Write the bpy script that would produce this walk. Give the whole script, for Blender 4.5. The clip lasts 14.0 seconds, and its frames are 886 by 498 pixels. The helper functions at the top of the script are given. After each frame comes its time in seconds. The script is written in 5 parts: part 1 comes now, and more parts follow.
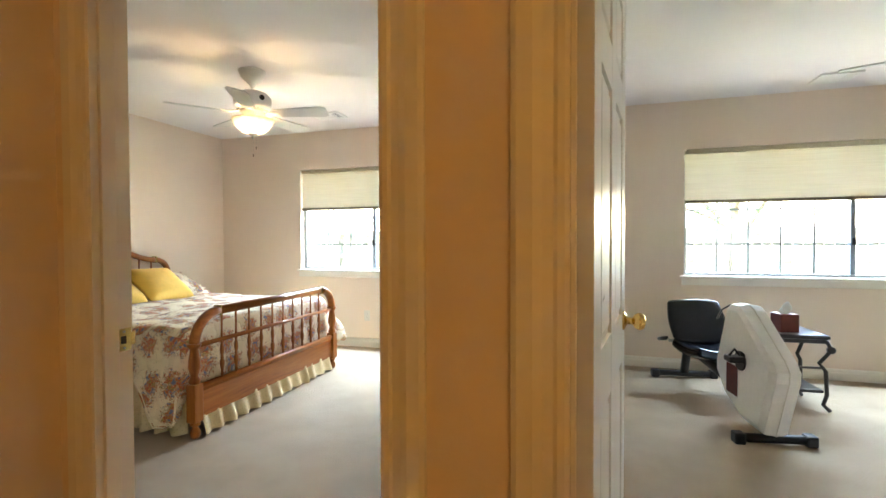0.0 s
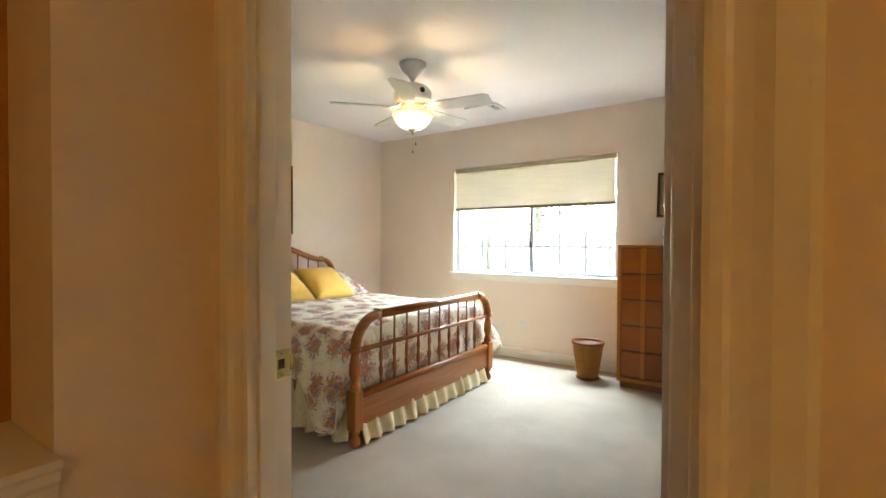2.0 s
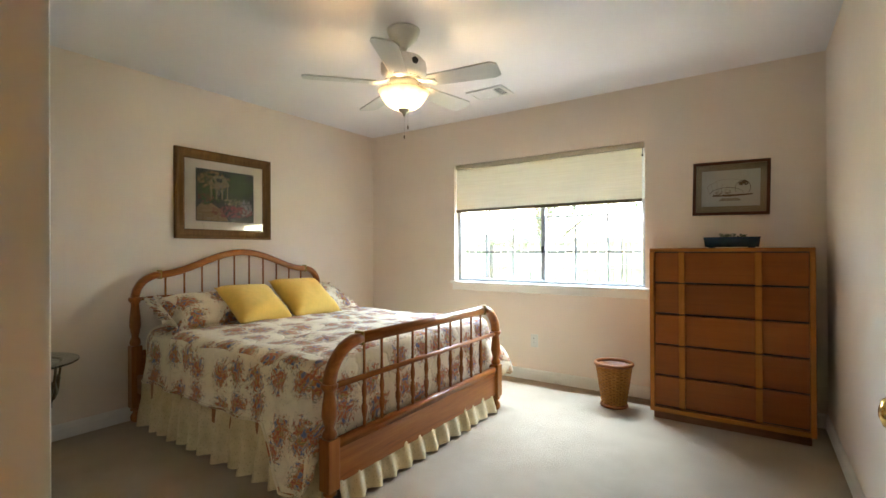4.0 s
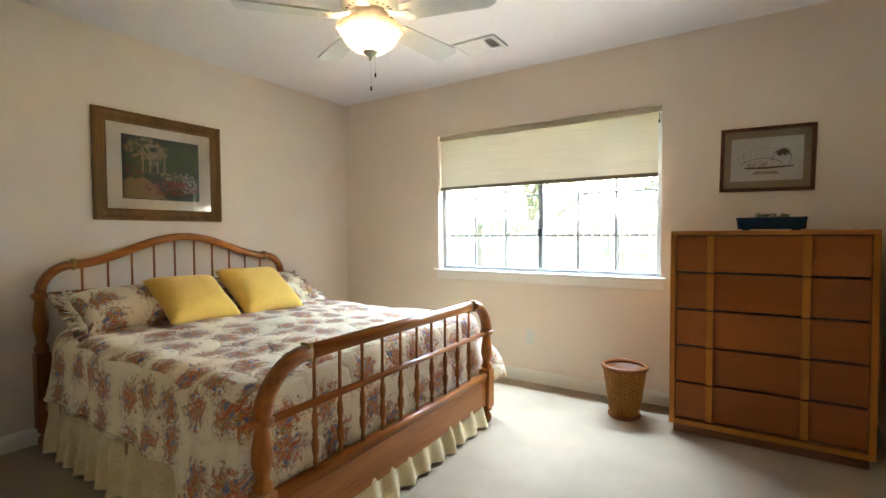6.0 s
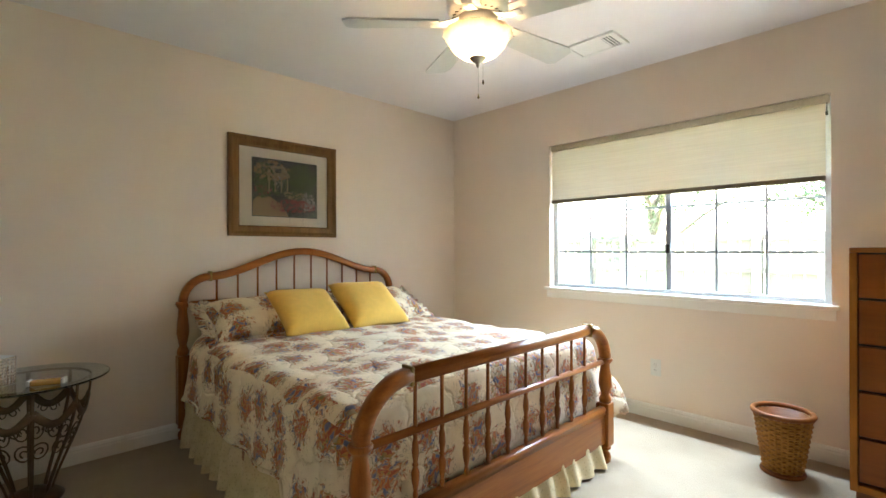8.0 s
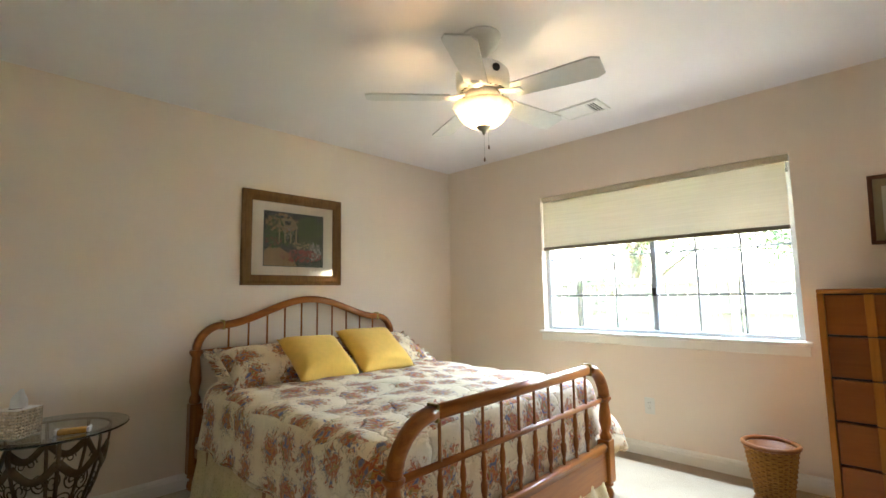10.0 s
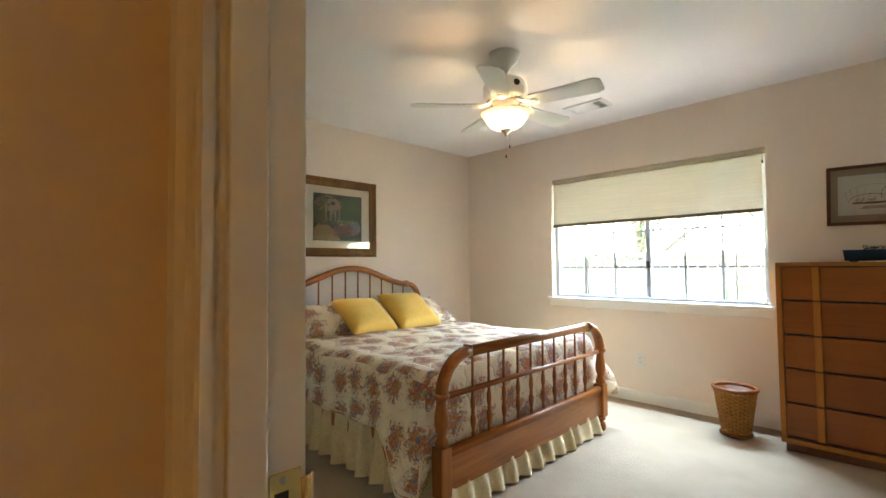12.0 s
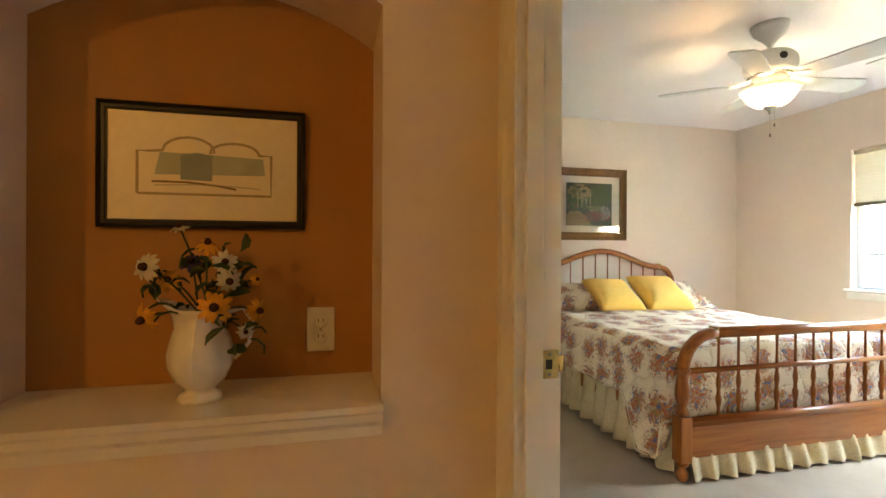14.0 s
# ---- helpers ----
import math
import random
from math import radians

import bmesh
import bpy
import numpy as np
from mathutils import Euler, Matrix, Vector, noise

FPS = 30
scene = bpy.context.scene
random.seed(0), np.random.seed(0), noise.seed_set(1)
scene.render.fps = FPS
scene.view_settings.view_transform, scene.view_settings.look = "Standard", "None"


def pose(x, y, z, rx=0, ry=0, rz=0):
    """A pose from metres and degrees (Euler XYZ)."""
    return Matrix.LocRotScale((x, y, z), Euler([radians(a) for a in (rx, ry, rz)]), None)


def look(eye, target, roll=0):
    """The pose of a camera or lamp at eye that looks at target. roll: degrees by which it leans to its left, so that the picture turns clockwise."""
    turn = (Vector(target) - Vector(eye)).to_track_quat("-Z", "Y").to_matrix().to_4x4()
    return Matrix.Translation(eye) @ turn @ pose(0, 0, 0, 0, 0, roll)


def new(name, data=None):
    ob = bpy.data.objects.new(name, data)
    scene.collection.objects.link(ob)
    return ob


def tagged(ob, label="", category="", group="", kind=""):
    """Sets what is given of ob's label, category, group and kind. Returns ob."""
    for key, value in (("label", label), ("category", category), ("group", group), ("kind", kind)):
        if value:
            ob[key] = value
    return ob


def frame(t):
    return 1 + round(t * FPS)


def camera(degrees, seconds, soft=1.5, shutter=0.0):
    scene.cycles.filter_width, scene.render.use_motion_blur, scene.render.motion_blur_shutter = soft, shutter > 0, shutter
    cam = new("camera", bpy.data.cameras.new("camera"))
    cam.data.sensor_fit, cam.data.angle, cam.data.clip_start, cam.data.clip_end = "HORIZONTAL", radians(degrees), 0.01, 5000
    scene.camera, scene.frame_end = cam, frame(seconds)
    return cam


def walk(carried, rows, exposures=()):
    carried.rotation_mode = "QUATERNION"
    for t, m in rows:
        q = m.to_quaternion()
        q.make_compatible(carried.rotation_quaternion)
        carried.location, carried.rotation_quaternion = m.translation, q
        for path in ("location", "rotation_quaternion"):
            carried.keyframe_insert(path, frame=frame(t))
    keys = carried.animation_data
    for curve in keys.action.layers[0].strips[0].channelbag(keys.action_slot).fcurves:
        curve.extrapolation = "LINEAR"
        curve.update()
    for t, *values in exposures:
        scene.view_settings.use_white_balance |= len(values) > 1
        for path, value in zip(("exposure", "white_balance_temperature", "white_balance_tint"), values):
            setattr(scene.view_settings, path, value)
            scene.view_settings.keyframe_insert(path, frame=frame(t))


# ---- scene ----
cam = camera(88.4, 14.0)
# seconds, eye, target, roll
PATH = [
    (0, (0.465, 0.035, 1.181), (-0.114, 1.949, 1.143), -0.2),
    (0.5, (0.41, 0.038, 1.187), (-0.345, 1.889, 1.135), -0.4),
    (1, (0.305, 0.16, 1.174), (-0.613, 1.936, 1.126), -0.4),
    (1.5, (0.233, 0.213, 1.179), (-0.813, 1.917, 1.137), -0.4),
    (2, (0.138, 0.332, 1.178), (-0.99, 1.983, 1.149), 0.2),
    (2.5, (0.031, 0.466, 1.164), (-1.153, 2.078, 1.154), -0.1),
    (3, (-0.063, 0.593, 1.162), (-1.242, 2.208, 1.162), 0.0),
    (3.5, (-0.126, 0.711, 1.158), (-1.283, 2.342, 1.168), -0.1),
    (5.8, (-0.441, 1.238, 1.164), (-1.496, 2.936, 1.106), -0.8),
    (6, (-0.468, 1.299, 1.159), (-1.549, 2.98, 1.091), -0.4),
    (6.5, (-0.481, 1.365, 1.15), (-1.665, 2.975, 1.068), -0.2),
    (7, (-0.501, 1.393, 1.15), (-1.786, 2.923, 1.067), -0.1),
    (7.5, (-0.528, 1.406, 1.157), (-1.905, 2.855, 1.102), -0.2),
    (8, (-0.562, 1.417, 1.164), (-2.006, 2.801, 1.164), -0.2),
    (8.5, (-0.578, 1.398, 1.162), (-2.053, 2.747, 1.246), -0.2),
    (8.7, (-0.579, 1.382, 1.165), (-2.054, 2.728, 1.276), -0.2),
    (10.8, (-0.438, 1.037, 1.177), (-1.778, 2.508, 1.385), -0.9),
    (11, (-0.413, 0.998, 1.178), (-1.75, 2.474, 1.363), -0.9),
    (11.5, (-0.318, 0.839, 1.171), (-1.669, 2.308, 1.296), -0.8),
    (12, (-0.209, 0.701, 1.164), (-1.63, 2.106, 1.239), -0.6),
    (12.5, (-0.055, 0.588, 1.17), (-1.6, 1.857, 1.203), -0.4),
    (13, (0.009, 0.519, 1.159), (-1.672, 1.602, 1.179), -0.1),
    (13.5, (0.121, 0.481, 1.171), (-1.71, 1.286, 1.17), 0.3),
    (14, (0.205, 0.476, 1.166), (-1.739, 0.948, 1.165), 0.3),
]
EXPOSURES = ((0.0, 5.8), (0.5, 5.75), (1.5, 5.74), (2.0, 5.7), (3.0, 5.42), (6.0, 5.42), (8.5, 5.43), (11.0, 5.43), (12.5, 5.42), (13.0, 5.36), (13.5, 5.4), (14.0, 6.05))
walk(cam, [(t, look(eye, target, roll)) for t, eye, target, roll in PATH], EXPOSURES)

# ---- world and lights ----
world = bpy.data.worlds.new("sky")
scene.world = world
world.use_nodes = True
sky = world.node_tree.nodes.new("ShaderNodeTexSky")
sky.sky_type, sky.sun_disc = "NISHITA", False
sky.sun_elevation, sky.sun_rotation = radians(66), radians(24)
sky.dust_density, sky.air_density = 1.0, 1.4
backg = world.node_tree.nodes["Background"]
backg.inputs["Strength"].default_value = 0.15
world.node_tree.links.new(sky.outputs["Color"], backg.inputs["Color"])


def lamp(name, kind, power, colour, m):
    data = bpy.data.lights.new(name, kind)
    data.energy, data.color = power, colour
    ob = new(name, data)
    ob.matrix_world = m
    return data


H = 2.428  # ceiling height
FAN = (-1.852, 2.862)
sun = lamp("sun", "SUN", 4.2, (1.0, 0.95, 0.87), look((4, 9, 22.1), (0, 0, 0)))
sun.angle = radians(0.5)
bulb = lamp("fan_bulb", "POINT", 0.3, (1.0, 0.66, 0.33), pose(FAN[0], FAN[1], 1.995))
bulb.shadow_soft_size = 0.035
bulb = lamp("hall_bulb", "POINT", 0.4, (1.0, 0.54, 0.12), pose(1.4, -1.3, 2.13))
bulb.shadow_soft_size = 0.05
# added strip lamps, hidden behind the shades, that boost the daylight on the floor
for mid in (-1.765, 2.64):
    strip = lamp("window_sky", "AREA", 1.0 if mid < 0 else 0.72, (0.58, 0.78, 1.0), pose(mid, 4.69, 1.5, -36, 0, 0))
    strip.shape, strip.size, strip.size_y, strip.spread = "RECTANGLE", 1.7 if mid < 0 else 2.4, 0.03, radians(90)

# ---- materials ----


class Nodes:
    """A small wrapper for building a node material."""

    def __init__(self, name):
        self.mat = bpy.data.materials.new(name)
        self.mat.use_nodes = True
        self.tree = self.mat.node_tree
        self.bsdf = self.tree.nodes["Principled BSDF"]
        self.coord = self.tree.nodes.new("ShaderNodeTexCoord")

    def add(self, kind, **sockets):
        node = self.tree.nodes.new(kind)
        for key, value in sockets.items():
            self.put(node.inputs[key.replace("_", " ")], value)
        return node

    def put(self, socket, value):
        if isinstance(value, bpy.types.NodeSocket):
            self.tree.links.new(value, socket)
        else:
            socket.default_value = value

    def place(self, scale=(1, 1, 1), turn=(0, 0, 0)):
        m = self.add("ShaderNodeMapping", Vector=self.coord.outputs["Object"])
        m.inputs["Scale"].default_value = scale
        m.inputs["Rotation"].default_value = turn
        return m.outputs["Vector"]

    def noise(self, scale, detail=3.0, vector=None, rough=0.55, distortion=0.0):
        n = self.add("ShaderNodeTexNoise", Vector=vector or self.coord.outputs["Object"], Scale=scale, Detail=detail, Roughness=rough, Distortion=distortion)
        return n.outputs["Fac"]

    def ramp(self, fac, *stops):
        r = self.add("ShaderNodeValToRGB", Fac=fac)
        els = r.color_ramp.elements
        while len(els) < len(stops):
            els.new(0.5)
        for e, (p, c) in zip(els, stops):
            e.position, e.color = p, (*c, 1) if len(c) == 3 else c
        return r.outputs["Color"]

    def mix(self, fac, a, b):
        m = self.tree.nodes.new("ShaderNodeMix")
        m.data_type = "RGBA"
        self.put(m.inputs[0], fac)
        self.put(m.inputs[6], a if isinstance(a, bpy.types.NodeSocket) or len(a) == 4 else (*a, 1))
        self.put(m.inputs[7], b if isinstance(b, bpy.types.NodeSocket) or len(b) == 4 else (*b, 1))
        return m.outputs[2]

    def math(self, op, a, b=0.0):
        m = self.tree.nodes.new("ShaderNodeMath")
        m.operation = op
        self.put(m.inputs[0], a)
        self.put(m.inputs[1], b)
        return m.outputs[0]

    def bump(self, height, strength=0.2, distance=0.002):
        b = self.add("ShaderNodeBump", Height=height, Strength=strength, Distance=distance)
        self.put(self.bsdf.inputs["Normal"], b.outputs["Normal"])

    def done(self, colour=None, rough=None, **more):
        if colour is not None:
            self.put(self.bsdf.inputs["Base Color"], colour if isinstance(colour, bpy.types.NodeSocket) else (*colour, 1))
        if rough is not None:
            self.put(self.bsdf.inputs["Roughness"], rough)
        for key, value in more.items():
            self.put(self.bsdf.inputs[key.replace("_", " ")], value)
        return self.mat


def painted(name, colour, rough=0.7, grain=140.0, strength=0.25, blotch=0.05):
    n = Nodes(name)
    low = tuple(c * (1 - blotch) for c in colour)
    tone = n.ramp(n.noise(1.7, 4), (0.35, low), (0.7, colour))
    n.bump(n.math("ADD", n.noise(grain, 2), n.math("MULTIPLY", n.noise(35.0, 2), 0.8)), strength, 0.0015)
    return n.done(tone, n.math("ADD", n.math("MULTIPLY", n.noise(9.0), 0.12), rough - 0.06))


def wood(name, dark, mid, light, along="x", rough=0.32, size=1.0, coat=0.12, shine=0.3):
    n = Nodes(name)
    long, wide = 1.6 * size, 26.0 * size
    scale = {"x": (long, wide, wide), "y": (wide, long, wide), "z": (wide, wide, long)}[along]
    v = n.place(scale)
    grain = n.noise(1.0, 6, v, 0.65, 0.6)
    fine = n.noise(5.0, 3, v)
    tone = n.ramp(n.math("ADD", n.math("MULTIPLY", grain, 0.75), n.math("MULTIPLY", fine, 0.25)), (0.3, dark), (0.5, mid), (0.72, light))
    info = n.tree.nodes.new("ShaderNodeObjectInfo")
    hsv = n.add("ShaderNodeHueSaturation", Color=tone, Value=n.math("ADD", n.math("MULTIPLY", info.outputs["Random"], 0.16), 0.92))
    n.bump(fine, 0.08, 0.001)
    return n.done(hsv.outputs["Color"], n.math("ADD", n.math("MULTIPLY", grain, 0.15), rough - 0.07), Coat_Weight=coat, Coat_Roughness=0.15, Specular_IOR_Level=shine)


def metal(name, colour, rough, metallic=1.0):
    n = Nodes(name)
    tone = n.ramp(n.noise(40.0, 4), (0.3, tuple(c * 0.8 for c in colour)), (0.7, colour))
    return n.done(tone, n.math("ADD", n.math("MULTIPLY", n.noise(25.0), 0.15), rough - 0.07), Metallic=metallic)


def plain(name, colour, rough=0.5, grain=60.0, vary=0.12, **more):
    n = Nodes(name)
    tone = n.ramp(n.noise(grain, 3), (0.3, tuple(c * (1 - vary) for c in colour)), (0.7, colour))
    n.bump(n.noise(grain * 4, 2), 0.1, 0.0006)
    return n.done(tone, rough, **more)


def unrolled(n):
    """The cloth's own two directions: across on level parts, along and down on hanging ones."""
    at = n.add("ShaderNodeSeparateXYZ", Vector=n.coord.outputs["Object"])
    way = n.add("ShaderNodeSeparateXYZ", Vector=n.coord.outputs["Normal"])
    level = n.math("GREATER_THAN", n.math("ABSOLUTE", way.outputs["Z"]), 0.62)
    end = n.math("MULTIPLY", n.math("GREATER_THAN", n.math("ABSOLUTE", way.outputs["X"]), 0.75), n.math("SUBTRACT", 1.0, level))
    gap = n.math("MULTIPLY", end, n.math("SUBTRACT", at.outputs["Y"], at.outputs["X"]))
    drop = n.math("MULTIPLY", level, n.math("SUBTRACT", at.outputs["Y"], at.outputs["Z"]))
    flat = n.add("ShaderNodeCombineXYZ", X=n.math("ADD", at.outputs["X"], gap), Y=n.math("ADD", at.outputs["Z"], drop))
    return flat.outputs["Vector"]


def cells(n, vector, scale, spread=1.0, feature="F1"):
    v = n.tree.nodes.new("ShaderNodeTexVoronoi")
    v.voronoi_dimensions, v.feature = "2D", feature
    n.put(v.inputs["Vector"], vector)
    v.inputs["Scale"].default_value, v.inputs["Randomness"].default_value = scale, spread
    return v


def floral_cloth(name):
    n = Nodes(name)
    flat = unrolled(n)
    wob = n.add("ShaderNodeTexNoise", Vector=flat, Scale=11.0, Detail=3.0)
    warp = n.add("ShaderNodeVectorMath")
    warp.operation = "MULTIPLY_ADD"
    n.put(warp.inputs[0], wob.outputs["Color"])
    warp.inputs[1].default_value = (0.09, 0.09, 0.0)
    n.put(warp.inputs[2], flat)
    bent = warp.outputs[0]
    bouquet = cells(n, bent, 5.5, 0.6)
    near = n.ramp(bouquet.outputs["Distance"], (0.14, (1, 1, 1)), (0.68, (0, 0, 0)))
    bloom = n.noise(50.0, 3, bent, 0.6, 0.6)
    sprig = n.noise(64.0, 3, bent, 0.6, 1.4)
    mask = n.ramp(n.math("ADD", n.math("MULTIPLY", near, 0.36), bloom), (0.72, (0, 0, 0)), (0.8, (0.92, 0.92, 0.92)))
    twig = n.ramp(n.math("ADD", n.math("MULTIPLY", near, 0.3), sprig), (0.69, (0, 0, 0)), (0.77, (0.6, 0.6, 0.6)))
    blush = n.ramp(n.math("ADD", n.math("MULTIPLY", near, 0.5), n.noise(9.0, 2, bent)), (0.62, (0, 0, 0)), (0.95, (0.3, 0.3, 0.3)))
    hue = n.ramp(n.noise(36.0, 2, bent, 0.5), (0.36, (0.1, 0.13, 0.26)), (0.42, (0.24, 0.2, 0.24)), (0.45, (0.56, 0.24, 0.05)), (0.5, (0.46, 0.1, 0.03)), (0.545, (0.34, 0.045, 0.025)), (0.58, (0.58, 0.28, 0.06)), (0.65, (0.22, 0.18, 0.06)))
    base = n.ramp(n.noise(4.0), (0.3, (0.78, 0.65, 0.44)), (0.7, (0.85, 0.74, 0.54)))
    tone = n.mix(blush, base, (0.5, 0.3, 0.17))
    tone = n.mix(twig, tone, (0.2, 0.15, 0.08))
    tone = n.mix(mask, tone, hue)
    seam = cells(n, bent, 5.5, 1.0, "DISTANCE_TO_EDGE")
    puff = n.ramp(seam.outputs["Distance"], (0.0, (0, 0, 0)), (0.06, (0.6, 0.6, 0.6)), (0.3, (1, 1, 1)))
    n.bump(n.math("ADD", puff, n.math("MULTIPLY", n.noise(420.0, 2), 0.03)), 0.55, 0.014)
    return n.done(tone, 0.85, Sheen_Weight=0.12)


def sprigged(name):
    n = Nodes(name)
    at = n.add("ShaderNodeSeparateXYZ", Vector=n.coord.outputs["Object"])
    flat = n.add("ShaderNodeCombineXYZ", X=n.math("ADD", at.outputs["X"], at.outputs["Y"]), Y=at.outputs["Z"])
    dots = cells(n, flat.outputs["Vector"], 38.0)
    base = n.ramp(n.noise(14.0), (0.3, (0.64, 0.5, 0.27)), (0.7, (0.74, 0.6, 0.36)))
    tone = n.mix(n.ramp(dots.outputs["Distance"], (0.1, (0.3, 0.3, 0.3)), (0.2, (0, 0, 0))), base, (0.32, 0.2, 0.1))
    n.bump(n.noise(300.0, 2), 0.12, 0.0008)
    return n.done(tone, 0.9)


def carpet_pile(name):
    n = Nodes(name)
    fine = n.noise(520.0, 2)
    tone = n.ramp(n.math("ADD", n.math("MULTIPLY", fine, 0.5), n.math("MULTIPLY", n.noise(3.0, 4), 0.5)), (0.3, (0.38, 0.288, 0.19)), (0.7, (0.53, 0.42, 0.3)))
    n.bump(n.math("ADD", fine, n.math("MULTIPLY", n.noise(22.0, 3), 0.7)), 0.7, 0.006)
    return n.done(tone, 0.95, Sheen_Weight=0.12, Specular_IOR_Level=0.2)


def shade_cloth(name):
    n = Nodes(name)
    out = n.tree.nodes["Material Output"]
    slub = n.noise(1.0, 4, n.place((2.2, 2.2, 95.0)), 0.6)
    tone = n.ramp(n.math("ADD", n.math("MULTIPLY", n.noise(1.5, 2), 0.5), n.math("MULTIPLY", slub, 0.5)), (0.34, (0.6, 0.52, 0.37)), (0.66, (0.71, 0.63, 0.47)))
    diffuse = n.add("ShaderNodeBsdfDiffuse", Color=tone)
    glow = n.add("ShaderNodeBsdfTranslucent", Color=tone)
    mixed = n.tree.nodes.new("ShaderNodeMixShader")
    mixed.inputs[0].default_value = 0.09
    n.tree.links.new(diffuse.outputs[0], mixed.inputs[1])
    n.tree.links.new(glow.outputs[0], mixed.inputs[2])
    n.tree.links.new(mixed.outputs[0], out.inputs["Surface"])
    return n.mat


def frosted(name):
    n = Nodes(name)
    out = n.tree.nodes["Material Output"]
    tone = n.ramp(n.noise(12.0, 4, None, 0.6, 1.2), (0.3, (0.82, 0.76, 0.66)), (0.7, (0.95, 0.92, 0.86)))
    glow = n.add("ShaderNodeBsdfTranslucent", Color=tone)
    gloss = n.add("ShaderNodeBsdfDiffuse", Color=tone)
    mixed = n.tree.nodes.new("ShaderNodeMixShader")
    mixed.inputs[0].default_value = 0.3
    n.tree.links.new(glow.outputs[0], mixed.inputs[1])
    n.tree.links.new(gloss.outputs[0], mixed.inputs[2])
    n.tree.links.new(mixed.outputs[0], out.inputs["Surface"])
    return n.mat


def clear(name, tint=(1, 1, 1), ior=1.45, rough=0.0):
    n = Nodes(name)
    return n.done(tint, rough, Transmission_Weight=1.0, IOR=ior)


WALL = painted("cream_wall_paint", (0.82, 0.697, 0.58))
ACCENT = painted("ochre_wall_paint", (0.44, 0.205, 0.045))
CEILING = painted("ceiling_paint", (0.83, 0.79, 0.785), 0.85, 60.0, 0.35, 0.03)
TRIM = painted("white_trim_paint", (0.84, 0.8, 0.72), 0.42, 200.0, 0.05, 0.04)
DOOR_PAINT = painted("door_paint", (0.72, 0.7, 0.66), 0.3, 200.0, 0.008, 0.04)
CARPET = carpet_pile("beige_carpet")
BED_X = wood("honey_wood_x", (0.19, 0.056, 0.008), (0.33, 0.105, 0.016), (0.42, 0.155, 0.028), "x")
BED_Y = wood("honey_wood_y", (0.19, 0.056, 0.008), (0.33, 0.105, 0.016), (0.42, 0.155, 0.028), "y")
BED_Z = wood("honey_wood_z", (0.19, 0.056, 0.008), (0.33, 0.105, 0.016), (0.42, 0.155, 0.028), "z")
CHEST_X = wood("walnut_x", (0.22, 0.058, 0.006), (0.26, 0.073, 0.007), (0.29, 0.088, 0.01), "x", 0.42, 0.6, 0.05, 0.25)
CHEST_TOP = wood("walnut_light_x", (0.32, 0.11, 0.012), (0.4, 0.145, 0.018), (0.45, 0.18, 0.028), "x", 0.45, 0.7, 0.05, 0.25)
CHEST_Z = wood("walnut_light_z", (0.32, 0.11, 0.012), (0.4, 0.145, 0.018), (0.45, 0.18, 0.028), "z", 0.55, 0.7, 0.0, 0.18)
CHEST_DARK = wood("dark_walnut", (0.1, 0.035, 0.012), (0.16, 0.06, 0.02), (0.2, 0.08, 0.03), "x", 0.4)
BRASS = metal("brass", (0.8, 0.58, 0.2), 0.22)
EBONY = plain("black_stained_wood", (0.03, 0.024, 0.022), 0.28, 30.0, 0.3)
AGED_BRASS = metal("aged_brass", (0.42, 0.28, 0.09), 0.35)
BRONZE = metal("aged_bronze", (0.16, 0.1, 0.045), 0.45, 0.7)
PEWTER = metal("pewter", (0.45, 0.43, 0.4), 0.35)
FLORAL = floral_cloth("floral_cloth")
SKIRT = sprigged("cream_ruffle_cloth")
YELLOW = plain("yellow_cloth", (0.9, 0.56, 0.1), 0.85, 25.0, 0.08, Sheen_Weight=0.15)
WICKER = wood("wicker", (0.2, 0.075, 0.012), (0.38, 0.17, 0.035), (0.46, 0.23, 0.06), "z", 0.55, 2.0, 0.0, 0.2)
WICKER_DARK = wood("dark_wicker", (0.14, 0.04, 0.008), (0.22, 0.068, 0.014), (0.27, 0.095, 0.02), "x", 0.45, 2.0, 0.05, 0.25)
SHADE = shade_cloth("cellular_shade_cloth")
HEAD_RAIL = plain("cream_head_rail", (0.56, 0.48, 0.34), 0.6)
RAIL_TAN = plain("shade_rail", (0.22, 0.165, 0.1), 0.6)
GLASS = clear("window_glass")
TABLE_GLASS = clear("table_glass", (0.8, 0.9, 0.92), 1.52)
BOWL = frosted("frosted_glass")
WHITE = plain("white_enamel", (0.8, 0.79, 0.76), 0.3, 40.0, 0.05)
BLADE = plain("matt_white_blade", (0.66, 0.65, 0.63), 0.65, 40.0, 0.05)
FACET = metal("silvered_facets", (0.72, 0.66, 0.55), 0.14)
PORCELAIN = plain("porcelain", (0.82, 0.78, 0.72), 0.12, 20.0, 0.04, Coat_Weight=0.5)
ALU = plain("grey_window_metal", (0.34, 0.37, 0.41), 0.5, 50.0, 0.1)
ALU_PALE = plain("pale_window_metal", (0.55, 0.56, 0.57), 0.5, 50.0, 0.1)
PLASTIC = plain("ivory_plastic", (0.72, 0.7, 0.64), 0.35, 40.0, 0.05)
BLACK = plain("black_plastic", (0.018, 0.018, 0.02), 0.35)
VINYL = plain("black_vinyl", (0.014, 0.016, 0.022), 0.16)
# near-black for dark cords and badges, and as painted shade in holes and slots
DARK_AND_SHADE = plain("dark_parts_and_hole_shade", (0.03, 0.028, 0.025), 0.6)
FRAME_GOLD = wood("brown_gilt", (0.1, 0.045, 0.01), (0.17, 0.08, 0.02), (0.24, 0.125, 0.036), "z", 0.5, 1.0, 0.0, 0.2)
